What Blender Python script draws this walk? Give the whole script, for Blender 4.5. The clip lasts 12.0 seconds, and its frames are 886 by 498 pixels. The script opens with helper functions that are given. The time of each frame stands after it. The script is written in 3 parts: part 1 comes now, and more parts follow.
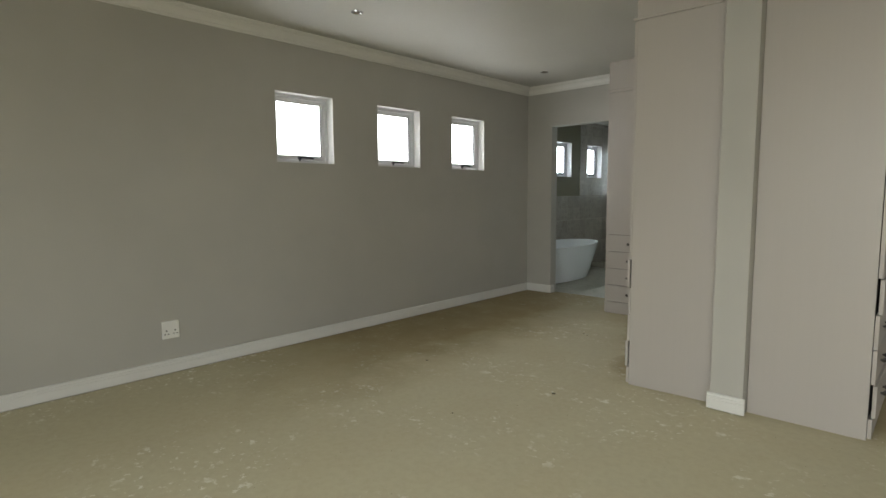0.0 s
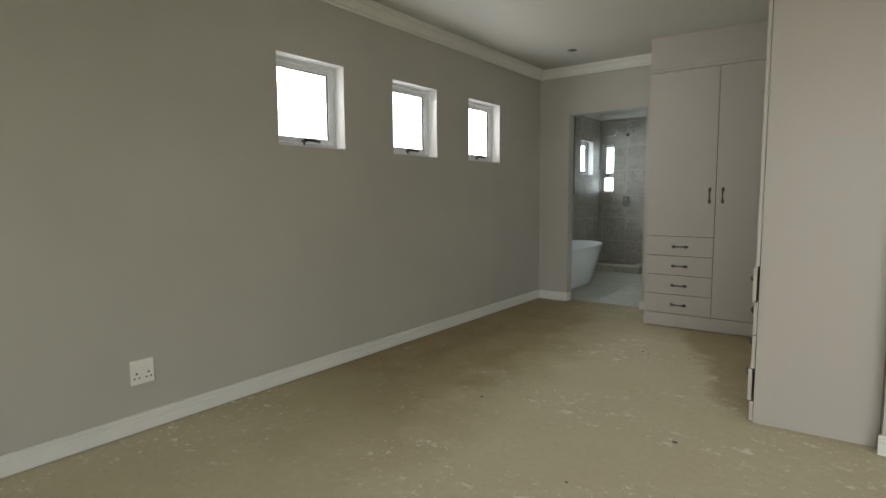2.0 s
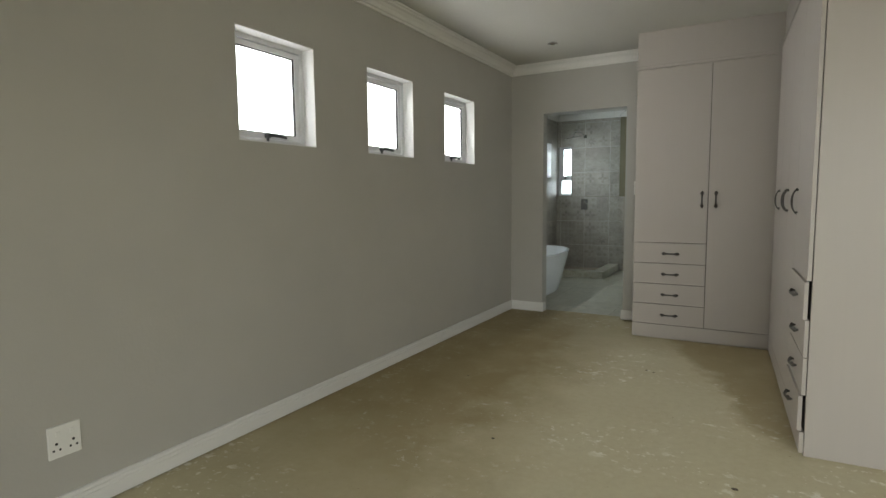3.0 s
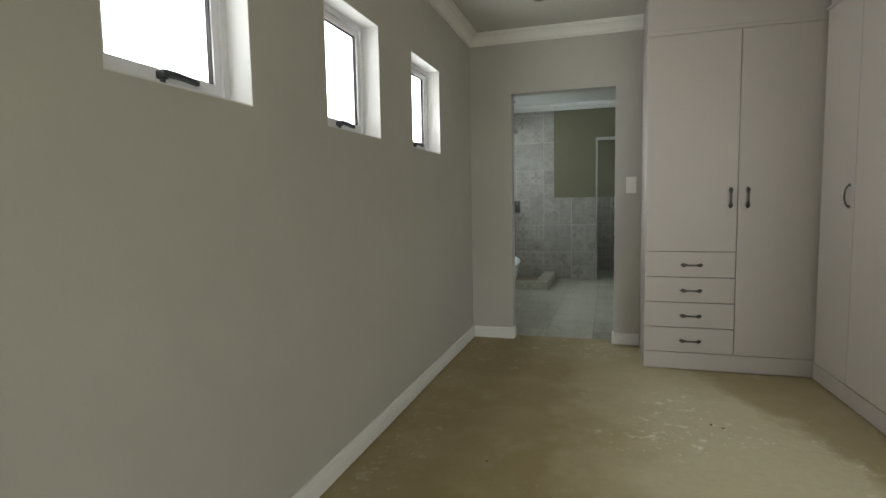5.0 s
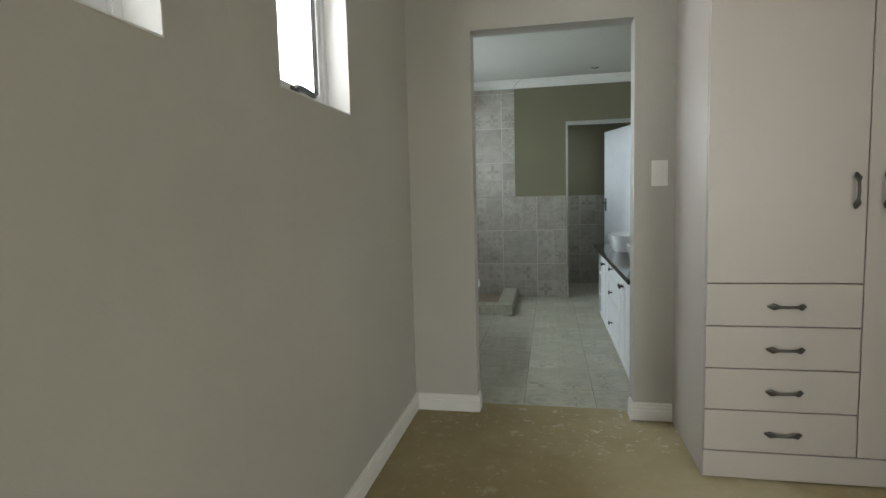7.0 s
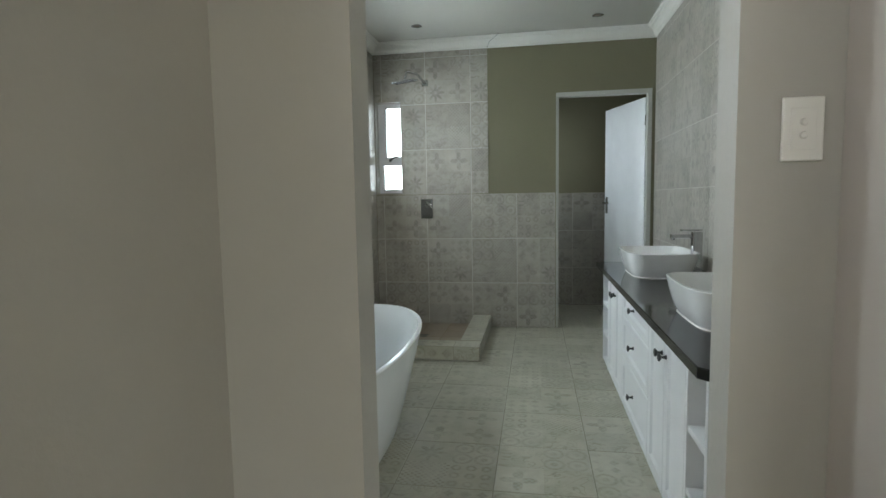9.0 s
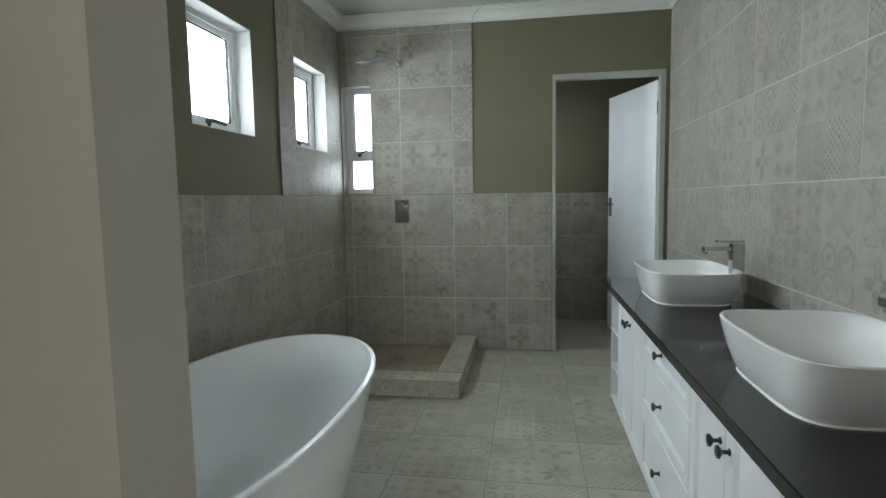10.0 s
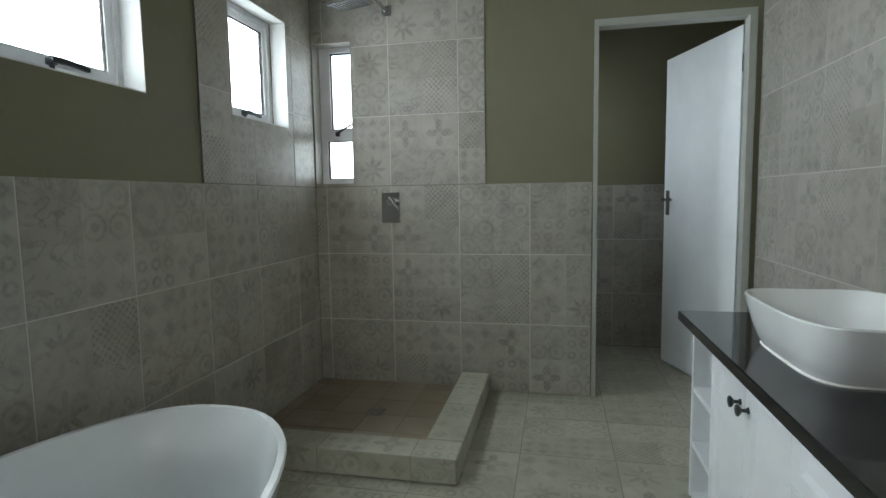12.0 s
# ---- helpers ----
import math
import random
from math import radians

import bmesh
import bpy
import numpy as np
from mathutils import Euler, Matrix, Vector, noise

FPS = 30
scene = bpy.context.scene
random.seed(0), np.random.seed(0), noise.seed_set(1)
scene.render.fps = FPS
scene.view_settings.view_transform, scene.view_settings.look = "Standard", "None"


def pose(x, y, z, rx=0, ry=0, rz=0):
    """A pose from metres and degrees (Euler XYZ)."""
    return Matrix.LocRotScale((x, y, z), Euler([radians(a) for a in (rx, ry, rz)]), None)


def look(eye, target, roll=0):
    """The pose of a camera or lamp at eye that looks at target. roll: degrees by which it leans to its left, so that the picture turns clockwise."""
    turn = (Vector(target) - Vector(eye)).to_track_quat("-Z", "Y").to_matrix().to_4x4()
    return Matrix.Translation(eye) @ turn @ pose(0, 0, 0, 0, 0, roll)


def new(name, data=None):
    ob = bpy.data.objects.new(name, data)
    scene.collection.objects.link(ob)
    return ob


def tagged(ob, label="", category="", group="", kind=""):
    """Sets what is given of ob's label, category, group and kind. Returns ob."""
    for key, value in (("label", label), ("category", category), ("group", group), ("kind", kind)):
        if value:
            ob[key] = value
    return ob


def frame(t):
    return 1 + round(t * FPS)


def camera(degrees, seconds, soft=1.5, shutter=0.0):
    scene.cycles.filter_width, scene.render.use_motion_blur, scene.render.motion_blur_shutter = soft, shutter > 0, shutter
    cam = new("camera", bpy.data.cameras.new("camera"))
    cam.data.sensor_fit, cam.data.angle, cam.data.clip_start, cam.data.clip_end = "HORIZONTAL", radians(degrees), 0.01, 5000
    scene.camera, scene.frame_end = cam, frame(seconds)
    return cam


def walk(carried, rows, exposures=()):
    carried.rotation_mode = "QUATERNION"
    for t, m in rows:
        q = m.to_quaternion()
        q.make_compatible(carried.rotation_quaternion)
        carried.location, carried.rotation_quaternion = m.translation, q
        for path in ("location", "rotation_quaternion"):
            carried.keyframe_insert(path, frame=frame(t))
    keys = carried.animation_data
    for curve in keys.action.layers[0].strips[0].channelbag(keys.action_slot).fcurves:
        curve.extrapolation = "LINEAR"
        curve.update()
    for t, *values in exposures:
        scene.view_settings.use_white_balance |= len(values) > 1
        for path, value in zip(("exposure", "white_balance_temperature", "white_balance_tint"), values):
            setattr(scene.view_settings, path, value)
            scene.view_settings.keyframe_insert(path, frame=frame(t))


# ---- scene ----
cam = camera(78.7, 12.0)
PATH = [
    (0, (-0.402, 1.309, 1.24), (-1.765, 2.759, 1.039), -0.45),
    (0.5, (-0.655, 1.335, 1.225), (-2.006, 2.796, 1.02), -0.4),
    (1, (-0.925, 1.352, 1.203), (-2.231, 2.853, 1.0), -0.35),
    (1.5, (-1.217, 1.418, 1.194), (-2.479, 2.957, 0.992), -0.4),
    (2, (-1.522, 1.493, 1.186), (-2.717, 3.084, 0.99), -0.4),
    (2.5, (-1.826, 1.574, 1.192), (-2.915, 3.241, 1.001), -0.5),
    (3, (-2.108, 1.714, 1.211), (-3.1, 3.44, 1.021), -0.6),
    (3.2, (-2.226, 1.766, 1.2), (-3.177, 3.514, 1.016), -0.65),
    (4.8, (-3.15, 2.452, 1.186), (-3.754, 4.35, 1.005), -1.05),
    (5, (-3.228, 2.584, 1.19), (-3.813, 4.488, 1.011), -1.1),
    (5.5, (-3.389, 2.94, 1.177), (-3.908, 4.863, 0.998), -1.2),
    (6, (-3.519, 3.386, 1.188), (-3.98, 5.323, 1.005), -1.3),
    (6.5, (-3.583, 3.806, 1.187), (-3.991, 5.756, 1.001), -1.45),
    (7, (-3.602, 4.206, 1.174), (-3.989, 6.16, 0.996), -1.5),
    (7.2, (-3.601, 4.356, 1.166), (-3.985, 6.309, 0.989), -1.5),
    (8.8, (-3.591, 5.69, 1.16), (-3.934, 7.652, 0.976), -1.1),
    (9, (-3.588, 5.877, 1.155), (-3.924, 7.84, 0.972), -1.0),
    (9.5, (-3.556, 6.268, 1.168), (-3.88, 8.233, 0.984), -1.0),
    (10, (-3.571, 6.6, 1.16), (-3.89, 8.565, 0.977), -1.0),
    (10.5, (-3.588, 6.894, 1.145), (-3.904, 8.861, 0.962), -1.05),
    (11, (-3.572, 7.191, 1.141), (-3.9, 9.155, 0.958), -1.0),
    (11.5, (-3.573, 7.42, 1.126), (-3.928, 9.38, 0.942), -0.9),
    (12, (-3.598, 7.644, 1.122), (-4.011, 9.592, 0.935), -0.9),
]
walk(cam, [(t, look(eye, target, roll)) for t, eye, target, roll in PATH], [(0.0, 0.17), (2.5, 0.29), (5.0, 0.42), (7.0, 0.72), (9.0, 0.73), (10.5, 0.61), (12.0, 0.55)])

# ---- world and light ----
world = bpy.data.worlds.new("sky")
scene.world = world
world.use_nodes = True
wn = world.node_tree
sky = wn.nodes.new("ShaderNodeTexSky")
sky.sky_type, sky.sun_disc = "NISHITA", False
sky.sun_elevation, sky.sun_rotation = radians(48), radians(200)
wn.links.new(sky.outputs[0], wn.nodes["Background"].inputs[0])
wn.nodes["Background"].inputs[1].default_value = 0.1
sun = new("sun", bpy.data.lights.new("sun", "SUN"))
sun.data.energy, sun.data.angle, sun.data.color = 2.5, radians(0.5), (1.0, 0.95, 0.88)
sun.matrix_world = look((10, -20, 30), (0, 4, 0))


def daylight(name, centre, into, width, height, radiance, colour):
    """An area lamp in a window's opening, for the sky's light."""
    lamp = new(name, bpy.data.lights.new(name, "AREA"))
    lamp.data.shape, lamp.data.size, lamp.data.size_y = "RECTANGLE", width, height
    lamp.data.energy, lamp.data.color = radiance * math.pi * width * height, colour
    lamp.matrix_world = look(centre, Vector(centre) + Vector(into))
    return lamp


COOL, WARM, PALE = (0.97, 0.975, 0.965), (0.95, 0.975, 0.94), (0.825, 0.943, 1.0)
SMALL, LARGE, SIDE = 7.6, 13.0, 2.8
WIN_Y = [(3.582, 4.133), (4.628, 5.182), (5.655, 6.208)]
BATH_WIN_Y = [(7.76, 8.31), (8.80, 9.35), (9.862, 10.385)]
for y0, y1 in WIN_Y:
    daylight("window_light", (-4.475, (y0 + y1) / 2, 1.79), (1, 0, 0), y1 - y0 - 0.06, 0.5, SMALL, COOL)
# four slat lamps per bathroom window, tilted so that the sky's light falls downwards
for y0, y1 in BATH_WIN_Y:
    for k in range(4):
        daylight("window_light", (-5.172, (y0 + y1) / 2, 1.5975 + 0.125 * k), (1, 0, -0.36), y1 - y0 - 0.004, 0.134, 11.0, PALE)
daylight("window_light", (-4.9, 10.845, 1.62), (0, -1, 0), 0.2, 0.76, 4.2, PALE)
daylight("patio_light", (0.2, -2.3, 2.5), (0, 1, -0.68), 5.4, 2.5, LARGE, WARM)
daylight("side_light", (3.75, 5.4, 2.1), (-1, 0, -0.5), 2.2, 1.6, SIDE, COOL)

# made-up fill lamp at an unseen opening, brightens the toilet and its door leaf
daylight("toilet_light", (-3.69, 11.275, 1.6), (1, 0, -0.3), 0.4, 0.74, 3.2, PALE)

# ---- materials ----


class Nodes:
    """A node material under construction."""

    def __init__(self, name):
        self.mat = bpy.data.materials.new(name)
        self.mat.use_nodes = True
        self.tree = self.mat.node_tree
        self.bsdf = self.tree.nodes["Principled BSDF"]
        self.coord = self.add("ShaderNodeTexCoord").outputs["Object"]

    def add(self, kind, operation="", data_type="", noise_dimensions=""):
        node = self.tree.nodes.new(kind)
        if operation:
            node.operation = operation
        if data_type:
            node.data_type = data_type
        if noise_dimensions:
            node.noise_dimensions = noise_dimensions
        return node

    def put(self, socket, value):
        if isinstance(value, bpy.types.NodeSocket):
            self.tree.links.new(value, socket)
        else:
            socket.default_value = value

    def math(self, op, a, b=0.0, c=0.0):
        node = self.add("ShaderNodeMath", operation=op)
        for i, v in enumerate((a, b, c)):
            self.put(node.inputs[i], v)
        return node.outputs[0]

    def noise(self, scale, detail=4.0, rough=0.55, vector=None, distortion=0.0):
        node = self.add("ShaderNodeTexNoise")
        self.put(node.inputs["Vector"], vector or self.coord)
        node.inputs["Scale"].default_value, node.inputs["Detail"].default_value = scale, detail
        node.inputs["Roughness"].default_value, node.inputs["Distortion"].default_value = rough, distortion
        return node.outputs[0]

    def stretch(self, vector, scale):
        node = self.add("ShaderNodeMapping")
        self.put(node.inputs["Vector"], vector)
        node.inputs["Scale"].default_value = scale
        return node.outputs[0]

    def ramp(self, value, low, high, a=0.0, b=1.0):
        node = self.add("ShaderNodeMapRange")
        for i, v in enumerate((value, low, high, a, b)):
            self.put(node.inputs[i], v)
        return node.outputs[0]

    def mix(self, factor, a, b):
        node = self.add("ShaderNodeMix", data_type="RGBA")
        self.put(node.inputs[0], factor)
        self.put(node.inputs[6], a if isinstance(a, bpy.types.NodeSocket) else (*a, 1))
        self.put(node.inputs[7], b if isinstance(b, bpy.types.NodeSocket) else (*b, 1))
        return node.outputs[2]

    def done(self, colour, rough=0.5, metal=0.0, bump=None, height=0.001, specular=0.5):
        self.put(self.bsdf.inputs["Base Color"], colour if isinstance(colour, bpy.types.NodeSocket) else (*colour, 1))
        self.put(self.bsdf.inputs["Roughness"], rough)
        self.bsdf.inputs["Metallic"].default_value = metal
        self.bsdf.inputs["Specular IOR Level"].default_value = specular
        if bump is not None:
            node = self.add("ShaderNodeBump")
            node.inputs["Strength"].default_value, node.inputs["Distance"].default_value = 1.0, height
            self.put(node.inputs["Height"], bump)
            self.put(self.bsdf.inputs["Normal"], node.outputs[0])
        return self.mat


def paint(name, colour, vary=0.06, rough=0.6, bump=0.0006):
    n = Nodes(name)
    big, fine = n.noise(1.3, 3), n.noise(60, 3)
    dark = tuple(c * (1 - vary) for c in colour)
    light = tuple(min(1, c * (1 + vary * 0.6)) for c in colour)
    tone = n.mix(n.ramp(big, 0.3, 0.7), dark, light)
    return n.done(tone, n.ramp(fine, 0.3, 0.7, rough - 0.06, rough + 0.06), 0, n.math("ADD", fine, n.noise(9, 3)), bump)


def plain(name, colour, rough=0.4, metal=0.0, specular=0.5, vary=0.05):
    n = Nodes(name)
    soft = n.noise(7, 3)
    tone = n.mix(n.ramp(soft, 0.3, 0.7), tuple(c * (1 - vary) for c in colour), tuple(min(1, c * (1 + vary)) for c in colour))
    return n.done(tone, n.ramp(n.noise(12, 3), 0.3, 0.7, rough * 0.95, rough * 1.05), metal, specular=specular)


def laminate():
    """Pale pinkish-grey board with faint upright streaks."""
    n = Nodes("pale_laminate")
    streak = n.noise(1.0, 4, 0.6, n.stretch(n.coord, (55, 55, 1.6)))
    cloud = n.noise(0.9, 2)
    tone = n.mix(n.ramp(streak, 0.3, 0.7), (0.44, 0.405, 0.372), (0.448, 0.412, 0.379))
    tone = n.mix(n.ramp(cloud, 0.35, 0.65, 0, 0.25), tone, (0.425, 0.392, 0.361))
    return n.done(tone, 0.42, 0, streak, 0.00005)


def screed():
    """Ochre floor screed: pale dusty band between browner ground, painted wardrobe shadow, plaster splashes."""
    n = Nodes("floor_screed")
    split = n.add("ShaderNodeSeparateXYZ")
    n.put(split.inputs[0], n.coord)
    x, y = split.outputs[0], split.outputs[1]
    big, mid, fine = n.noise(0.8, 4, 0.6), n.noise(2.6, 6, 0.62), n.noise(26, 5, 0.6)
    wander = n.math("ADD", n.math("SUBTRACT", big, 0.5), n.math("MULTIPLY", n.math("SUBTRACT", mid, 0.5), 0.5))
    # the pale band ends in a ragged line on either hand
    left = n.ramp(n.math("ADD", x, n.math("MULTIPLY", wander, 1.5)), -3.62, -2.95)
    # right of the slant, stain and the side wardrobe's shadow darken the colour together
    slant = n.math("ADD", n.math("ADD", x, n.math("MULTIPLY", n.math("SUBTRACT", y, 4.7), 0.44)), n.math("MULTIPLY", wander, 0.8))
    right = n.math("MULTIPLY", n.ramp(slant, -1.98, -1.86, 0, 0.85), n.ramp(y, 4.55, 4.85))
    paleness = n.math("MULTIPLY", left, n.math("SUBTRACT", 1.0, right))
    # paler towards the front, browner towards the end wall
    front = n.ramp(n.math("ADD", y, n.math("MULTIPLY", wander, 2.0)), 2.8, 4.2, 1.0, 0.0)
    paleness = n.math("MULTIPLY", paleness, n.ramp(n.math("ADD", y, wander), 5.9, 6.7, 1.0, 0.35))
    paleness = n.math("MAXIMUM", paleness, n.math("MULTIPLY", front, 0.95))
    tone = n.mix(paleness, (0.31, 0.248, 0.124), (0.565, 0.522, 0.362))
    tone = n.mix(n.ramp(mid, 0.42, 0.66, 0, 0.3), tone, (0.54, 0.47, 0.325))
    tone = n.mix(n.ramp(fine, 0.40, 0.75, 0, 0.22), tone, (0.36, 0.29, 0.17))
    # splashes of plaster, gathered in drifts and along the wall
    near_wall = n.math("MULTIPLY", n.math("LESS_THAN", x, -4.05), 0.10)
    at_door = n.ramp(y, 6.55, 6.95, 0, 0.24)
    drift = n.ramp(n.math("ADD", n.noise(1.5, 3, 0.5), n.math("ADD", near_wall, at_door)), 0.47, 0.58)
    blob = n.ramp(n.noise(10.5, 4, 0.62, n.stretch(n.coord, (1.0, 1.2, 1.0)), 0.12), 0.60, 0.65)
    dab = n.ramp(n.noise(27, 3, 0.6, None, 0.1), 0.615, 0.665, 0, 1.0)
    splash = n.math("MULTIPLY", n.math("MAXIMUM", blob, dab), n.ramp(fine, 0.35, 0.6, 0.35, 1.0))
    tone = n.mix(n.math("MULTIPLY", splash, n.math("MULTIPLY", drift, n.ramp(n.math("ADD", paleness, at_door), 0.1, 0.8, 0.2, 0.95))), tone, (0.80, 0.78, 0.69))
    smear = n.ramp(n.noise(5.5, 5, 0.7, n.stretch(n.coord, (1.0, 0.55, 1.0))), 0.58, 0.74, 0, 0.25)
    tone = n.mix(smear, tone, (0.60, 0.55, 0.42))
    speck = n.ramp(n.noise(55, 2), 0.73, 0.76, 0, 0.6)
    tone = n.mix(speck, tone, (0.15, 0.12, 0.07))
    return n.done(tone, n.ramp(mid, 0.3, 0.7, 0.6, 0.85), 0, n.math("ADD", n.math("MULTIPLY", mid, 2.0), fine), 0.0012, 0.35)


def patterned(name, base, light, motif, strength, rough, stain=0.36, size=0.1985):
    """Faded patchwork print: quarter squares with rings, petals, lattices and scrolls."""
    n = Nodes(name)
    info = n.add("ShaderNodeObjectInfo").outputs["Random"]
    split = n.add("ShaderNodeSeparateXYZ")
    n.put(split.inputs[0], n.coord)
    u, v = n.math("DIVIDE", split.outputs[0], size), n.math("DIVIDE", split.outputs[1], size)
    sway_u, sway_v = n.math("MULTIPLY", n.noise(23, 2), 0.07), n.math("MULTIPLY", n.noise(19, 2), 0.07)
    cell = n.add("ShaderNodeCombineXYZ")
    for i, w in enumerate((n.math("FLOOR", u), n.math("FLOOR", v), n.math("MULTIPLY", info, 91.7))):
        n.put(cell.inputs[i], w)
    white = n.add("ShaderNodeTexWhiteNoise", noise_dimensions="3D")
    n.put(white.inputs[0], cell.outputs[0])
    pick = white.outputs[0]
    tint = n.add("ShaderNodeSeparateColor")
    n.put(tint.inputs[0], white.outputs[1])
    # two sizes of repeat within a quarter
    count = n.math("ADD", 1.0, n.math("FLOOR", n.math("MULTIPLY", tint.outputs[0], 3.99)))
    p = n.math("SUBTRACT", n.math("FRACT", n.math("ADD", n.math("MULTIPLY", u, count), sway_u)), 0.5)
    q = n.math("SUBTRACT", n.math("FRACT", n.math("ADD", n.math("MULTIPLY", v, count), sway_v)), 0.5)
    r = n.math("SQRT", n.math("ADD", n.math("MULTIPLY", p, p), n.math("MULTIPLY", q, q)))
    turn = n.math("ARCTAN2", q, p)
    petal = n.math("ADD", 0.27, n.math("MULTIPLY", 0.13, n.math("COSINE", n.math("MULTIPLY", turn, n.math("ADD", 4.0, n.math("MULTIPLY", 4.0, n.math("GREATER_THAN", tint.outputs[1], 0.5)))))))
    m_petal = n.math("MULTIPLY", n.ramp(n.math("SUBTRACT", petal, r), -0.03, 0.05, 0, 0.85), n.ramp(r, 0.05, 0.13, 0.2, 1.0))
    m_ring = n.ramp(n.math("SINE", n.math("MULTIPLY", r, 19.0)), -0.4, 0.9, 0, 0.6)
    m_star = n.ramp(n.math("ADD", n.math("ABSOLUTE", p), n.math("ABSOLUTE", q)), 0.26, 0.46, 0.65, 0)
    m_dot = n.ramp(n.math("ABSOLUTE", n.math("SUBTRACT", r, 0.26)), 0.03, 0.15, 0.75, 0)
    scroll = n.noise(11, 1, 0.4, n.coord, 1.8)
    m_scroll = n.ramp(n.math("ABSOLUTE", n.math("SUBTRACT", scroll, 0.5)), 0.012, 0.05, 0.7, 0)

    def among(low, high, value):
        return n.math("MULTIPLY", n.math("MULTIPLY", n.math("GREATER_THAN", pick, low), n.math("LESS_THAN", pick, high)), value)

    total = among(0.0, 0.24, m_petal)
    for low, high, value in ((0.24, 0.42, m_ring), (0.42, 0.60, m_star), (0.60, 0.74, m_dot), (0.74, 0.9, m_scroll)):
        total = n.math("ADD", total, among(low, high, value))
    shifted = n.add("ShaderNodeVectorMath", operation="ADD")
    n.put(shifted.inputs[0], n.coord)
    drift = n.add("ShaderNodeCombineXYZ")
    n.put(drift.inputs[2], n.math("MULTIPLY", info, 37.0))
    n.put(shifted.inputs[1], drift.outputs[0])
    blot = n.ramp(n.noise(13, 5, 0.65, shifted.outputs[0], 0.4), 0.47, 0.66, 0, stain)
    fine = n.math("SINE", n.math("MULTIPLY", n.math("ADD", u, n.math("MULTIPLY", n.noise(30, 2), 0.12)), 44.0))
    weave = n.math("MULTIPLY", fine, n.math("SINE", n.math("MULTIPLY", v, 44.0)))
    total = n.math("ADD", n.math("MULTIPLY", total, n.ramp(weave, -0.6, 0.6, 0.55, 1.0)), among(0.9, 1.0, n.ramp(weave, 0.0, 0.5, 0, 0.8)))
    fade = n.ramp(n.noise(9, 5, 0.65, shifted.outputs[0]), 0.36, 0.6, 0.12, 1.0)
    cloud = n.noise(5, 5, 0.6, shifted.outputs[0])
    tone = n.mix(n.ramp(cloud, 0.3, 0.7), base, light)
    tone = n.mix(blot, tone, motif)
    tone = n.mix(n.math("MULTIPLY", tint.outputs[1], 0.22), tone, motif)
    tone = n.mix(n.math("MULTIPLY", tint.outputs[2], 0.16), tone, (0.60, 0.59, 0.56))
    tone = n.mix(n.math("MULTIPLY", n.math("MULTIPLY", total, fade), strength), tone, motif)
    return n.done(tone, n.ramp(cloud, 0.3, 0.7, rough - 0.02, rough + 0.03), 0, n.noise(40, 3, 0.5, shifted.outputs[0]), 0.0003)


def worktop():
    n = Nodes("dark_stone")
    fleck = n.ramp(n.noise(260, 2), 0.62, 0.72)
    tone = n.mix(fleck, (0.011, 0.0115, 0.013), (0.04, 0.04, 0.043))
    return n.done(tone, n.ramp(n.noise(6, 3), 0.3, 0.7, 0.06, 0.10))


def glass():
    n = Nodes("window_glass")
    n.bsdf.inputs["Transmission Weight"].default_value = 1.0
    n.bsdf.inputs["IOR"].default_value = 1.45
    return n.done((0.97, 0.99, 0.98), 0.0)


M_WALL = paint("grey_wall_paint", (0.445, 0.43, 0.392))
M_OLIVE = paint("khaki_wall_paint", (0.19, 0.176, 0.110))
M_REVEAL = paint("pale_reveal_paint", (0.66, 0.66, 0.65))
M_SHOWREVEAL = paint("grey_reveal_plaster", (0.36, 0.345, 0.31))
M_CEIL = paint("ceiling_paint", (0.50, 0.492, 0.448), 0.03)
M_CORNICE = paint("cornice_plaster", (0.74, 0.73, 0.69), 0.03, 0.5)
M_SKIRT = paint("skirting_paint", (0.72, 0.71, 0.68), 0.04, 0.4)
M_BOARD = laminate()
M_EDGE = plain("dark_gap", (0.03, 0.028, 0.026), 0.8)
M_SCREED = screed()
M_TILE = patterned("patchwork_wall_tile", (0.35, 0.322, 0.276), (0.45, 0.42, 0.37), (0.17, 0.158, 0.132), 0.82, 0.40)
M_FLOORTILE = patterned("patchwork_floor_tile", (0.365, 0.35, 0.268), (0.50, 0.485, 0.395), (0.16, 0.147, 0.10), 0.78, 0.33, 0.18)
M_SHOWER = patterned("brown_shower_tile", (0.24, 0.18, 0.118), (0.30, 0.235, 0.165), (0.20, 0.15, 0.10), 0.25, 0.45, 0.2)
M_GROUT = paint("grout", (0.60, 0.585, 0.55), 0.08, 0.8)
M_FLOORGROUT = paint("floor_grout", (0.27, 0.26, 0.21), 0.1, 0.85)
M_BROWNGROUT = paint("brown_grout", (0.255, 0.195, 0.13), 0.1, 0.85)
M_PVC = plain("white_window_frame", (0.70, 0.70, 0.72), 0.35)
M_BLACK = plain("black_handle", (0.025, 0.027, 0.03), 0.35)
M_PEWTER = plain("antique_pewter", (0.10, 0.095, 0.088), 0.42, 0.7)
M_CERAMIC = plain("white_ceramic", (0.80, 0.80, 0.79), 0.12, vary=0.015)
M_ACRYLIC = plain("white_acrylic", (0.79, 0.815, 0.83), 0.16, vary=0.015)
M_VANITY = plain("white_lacquer", (0.79, 0.80, 0.815), 0.3, vary=0.02)
M_STONE = worktop()
M_CHROME = plain("chrome", (0.62, 0.63, 0.64), 0.09, 1.0)
M_PLATE = plain("shaded_chrome", (0.46, 0.47, 0.48), 0.12, 1.0)
M_TAP = plain("polished_chrome", (0.60, 0.61, 0.62), 0.06, 1.0)
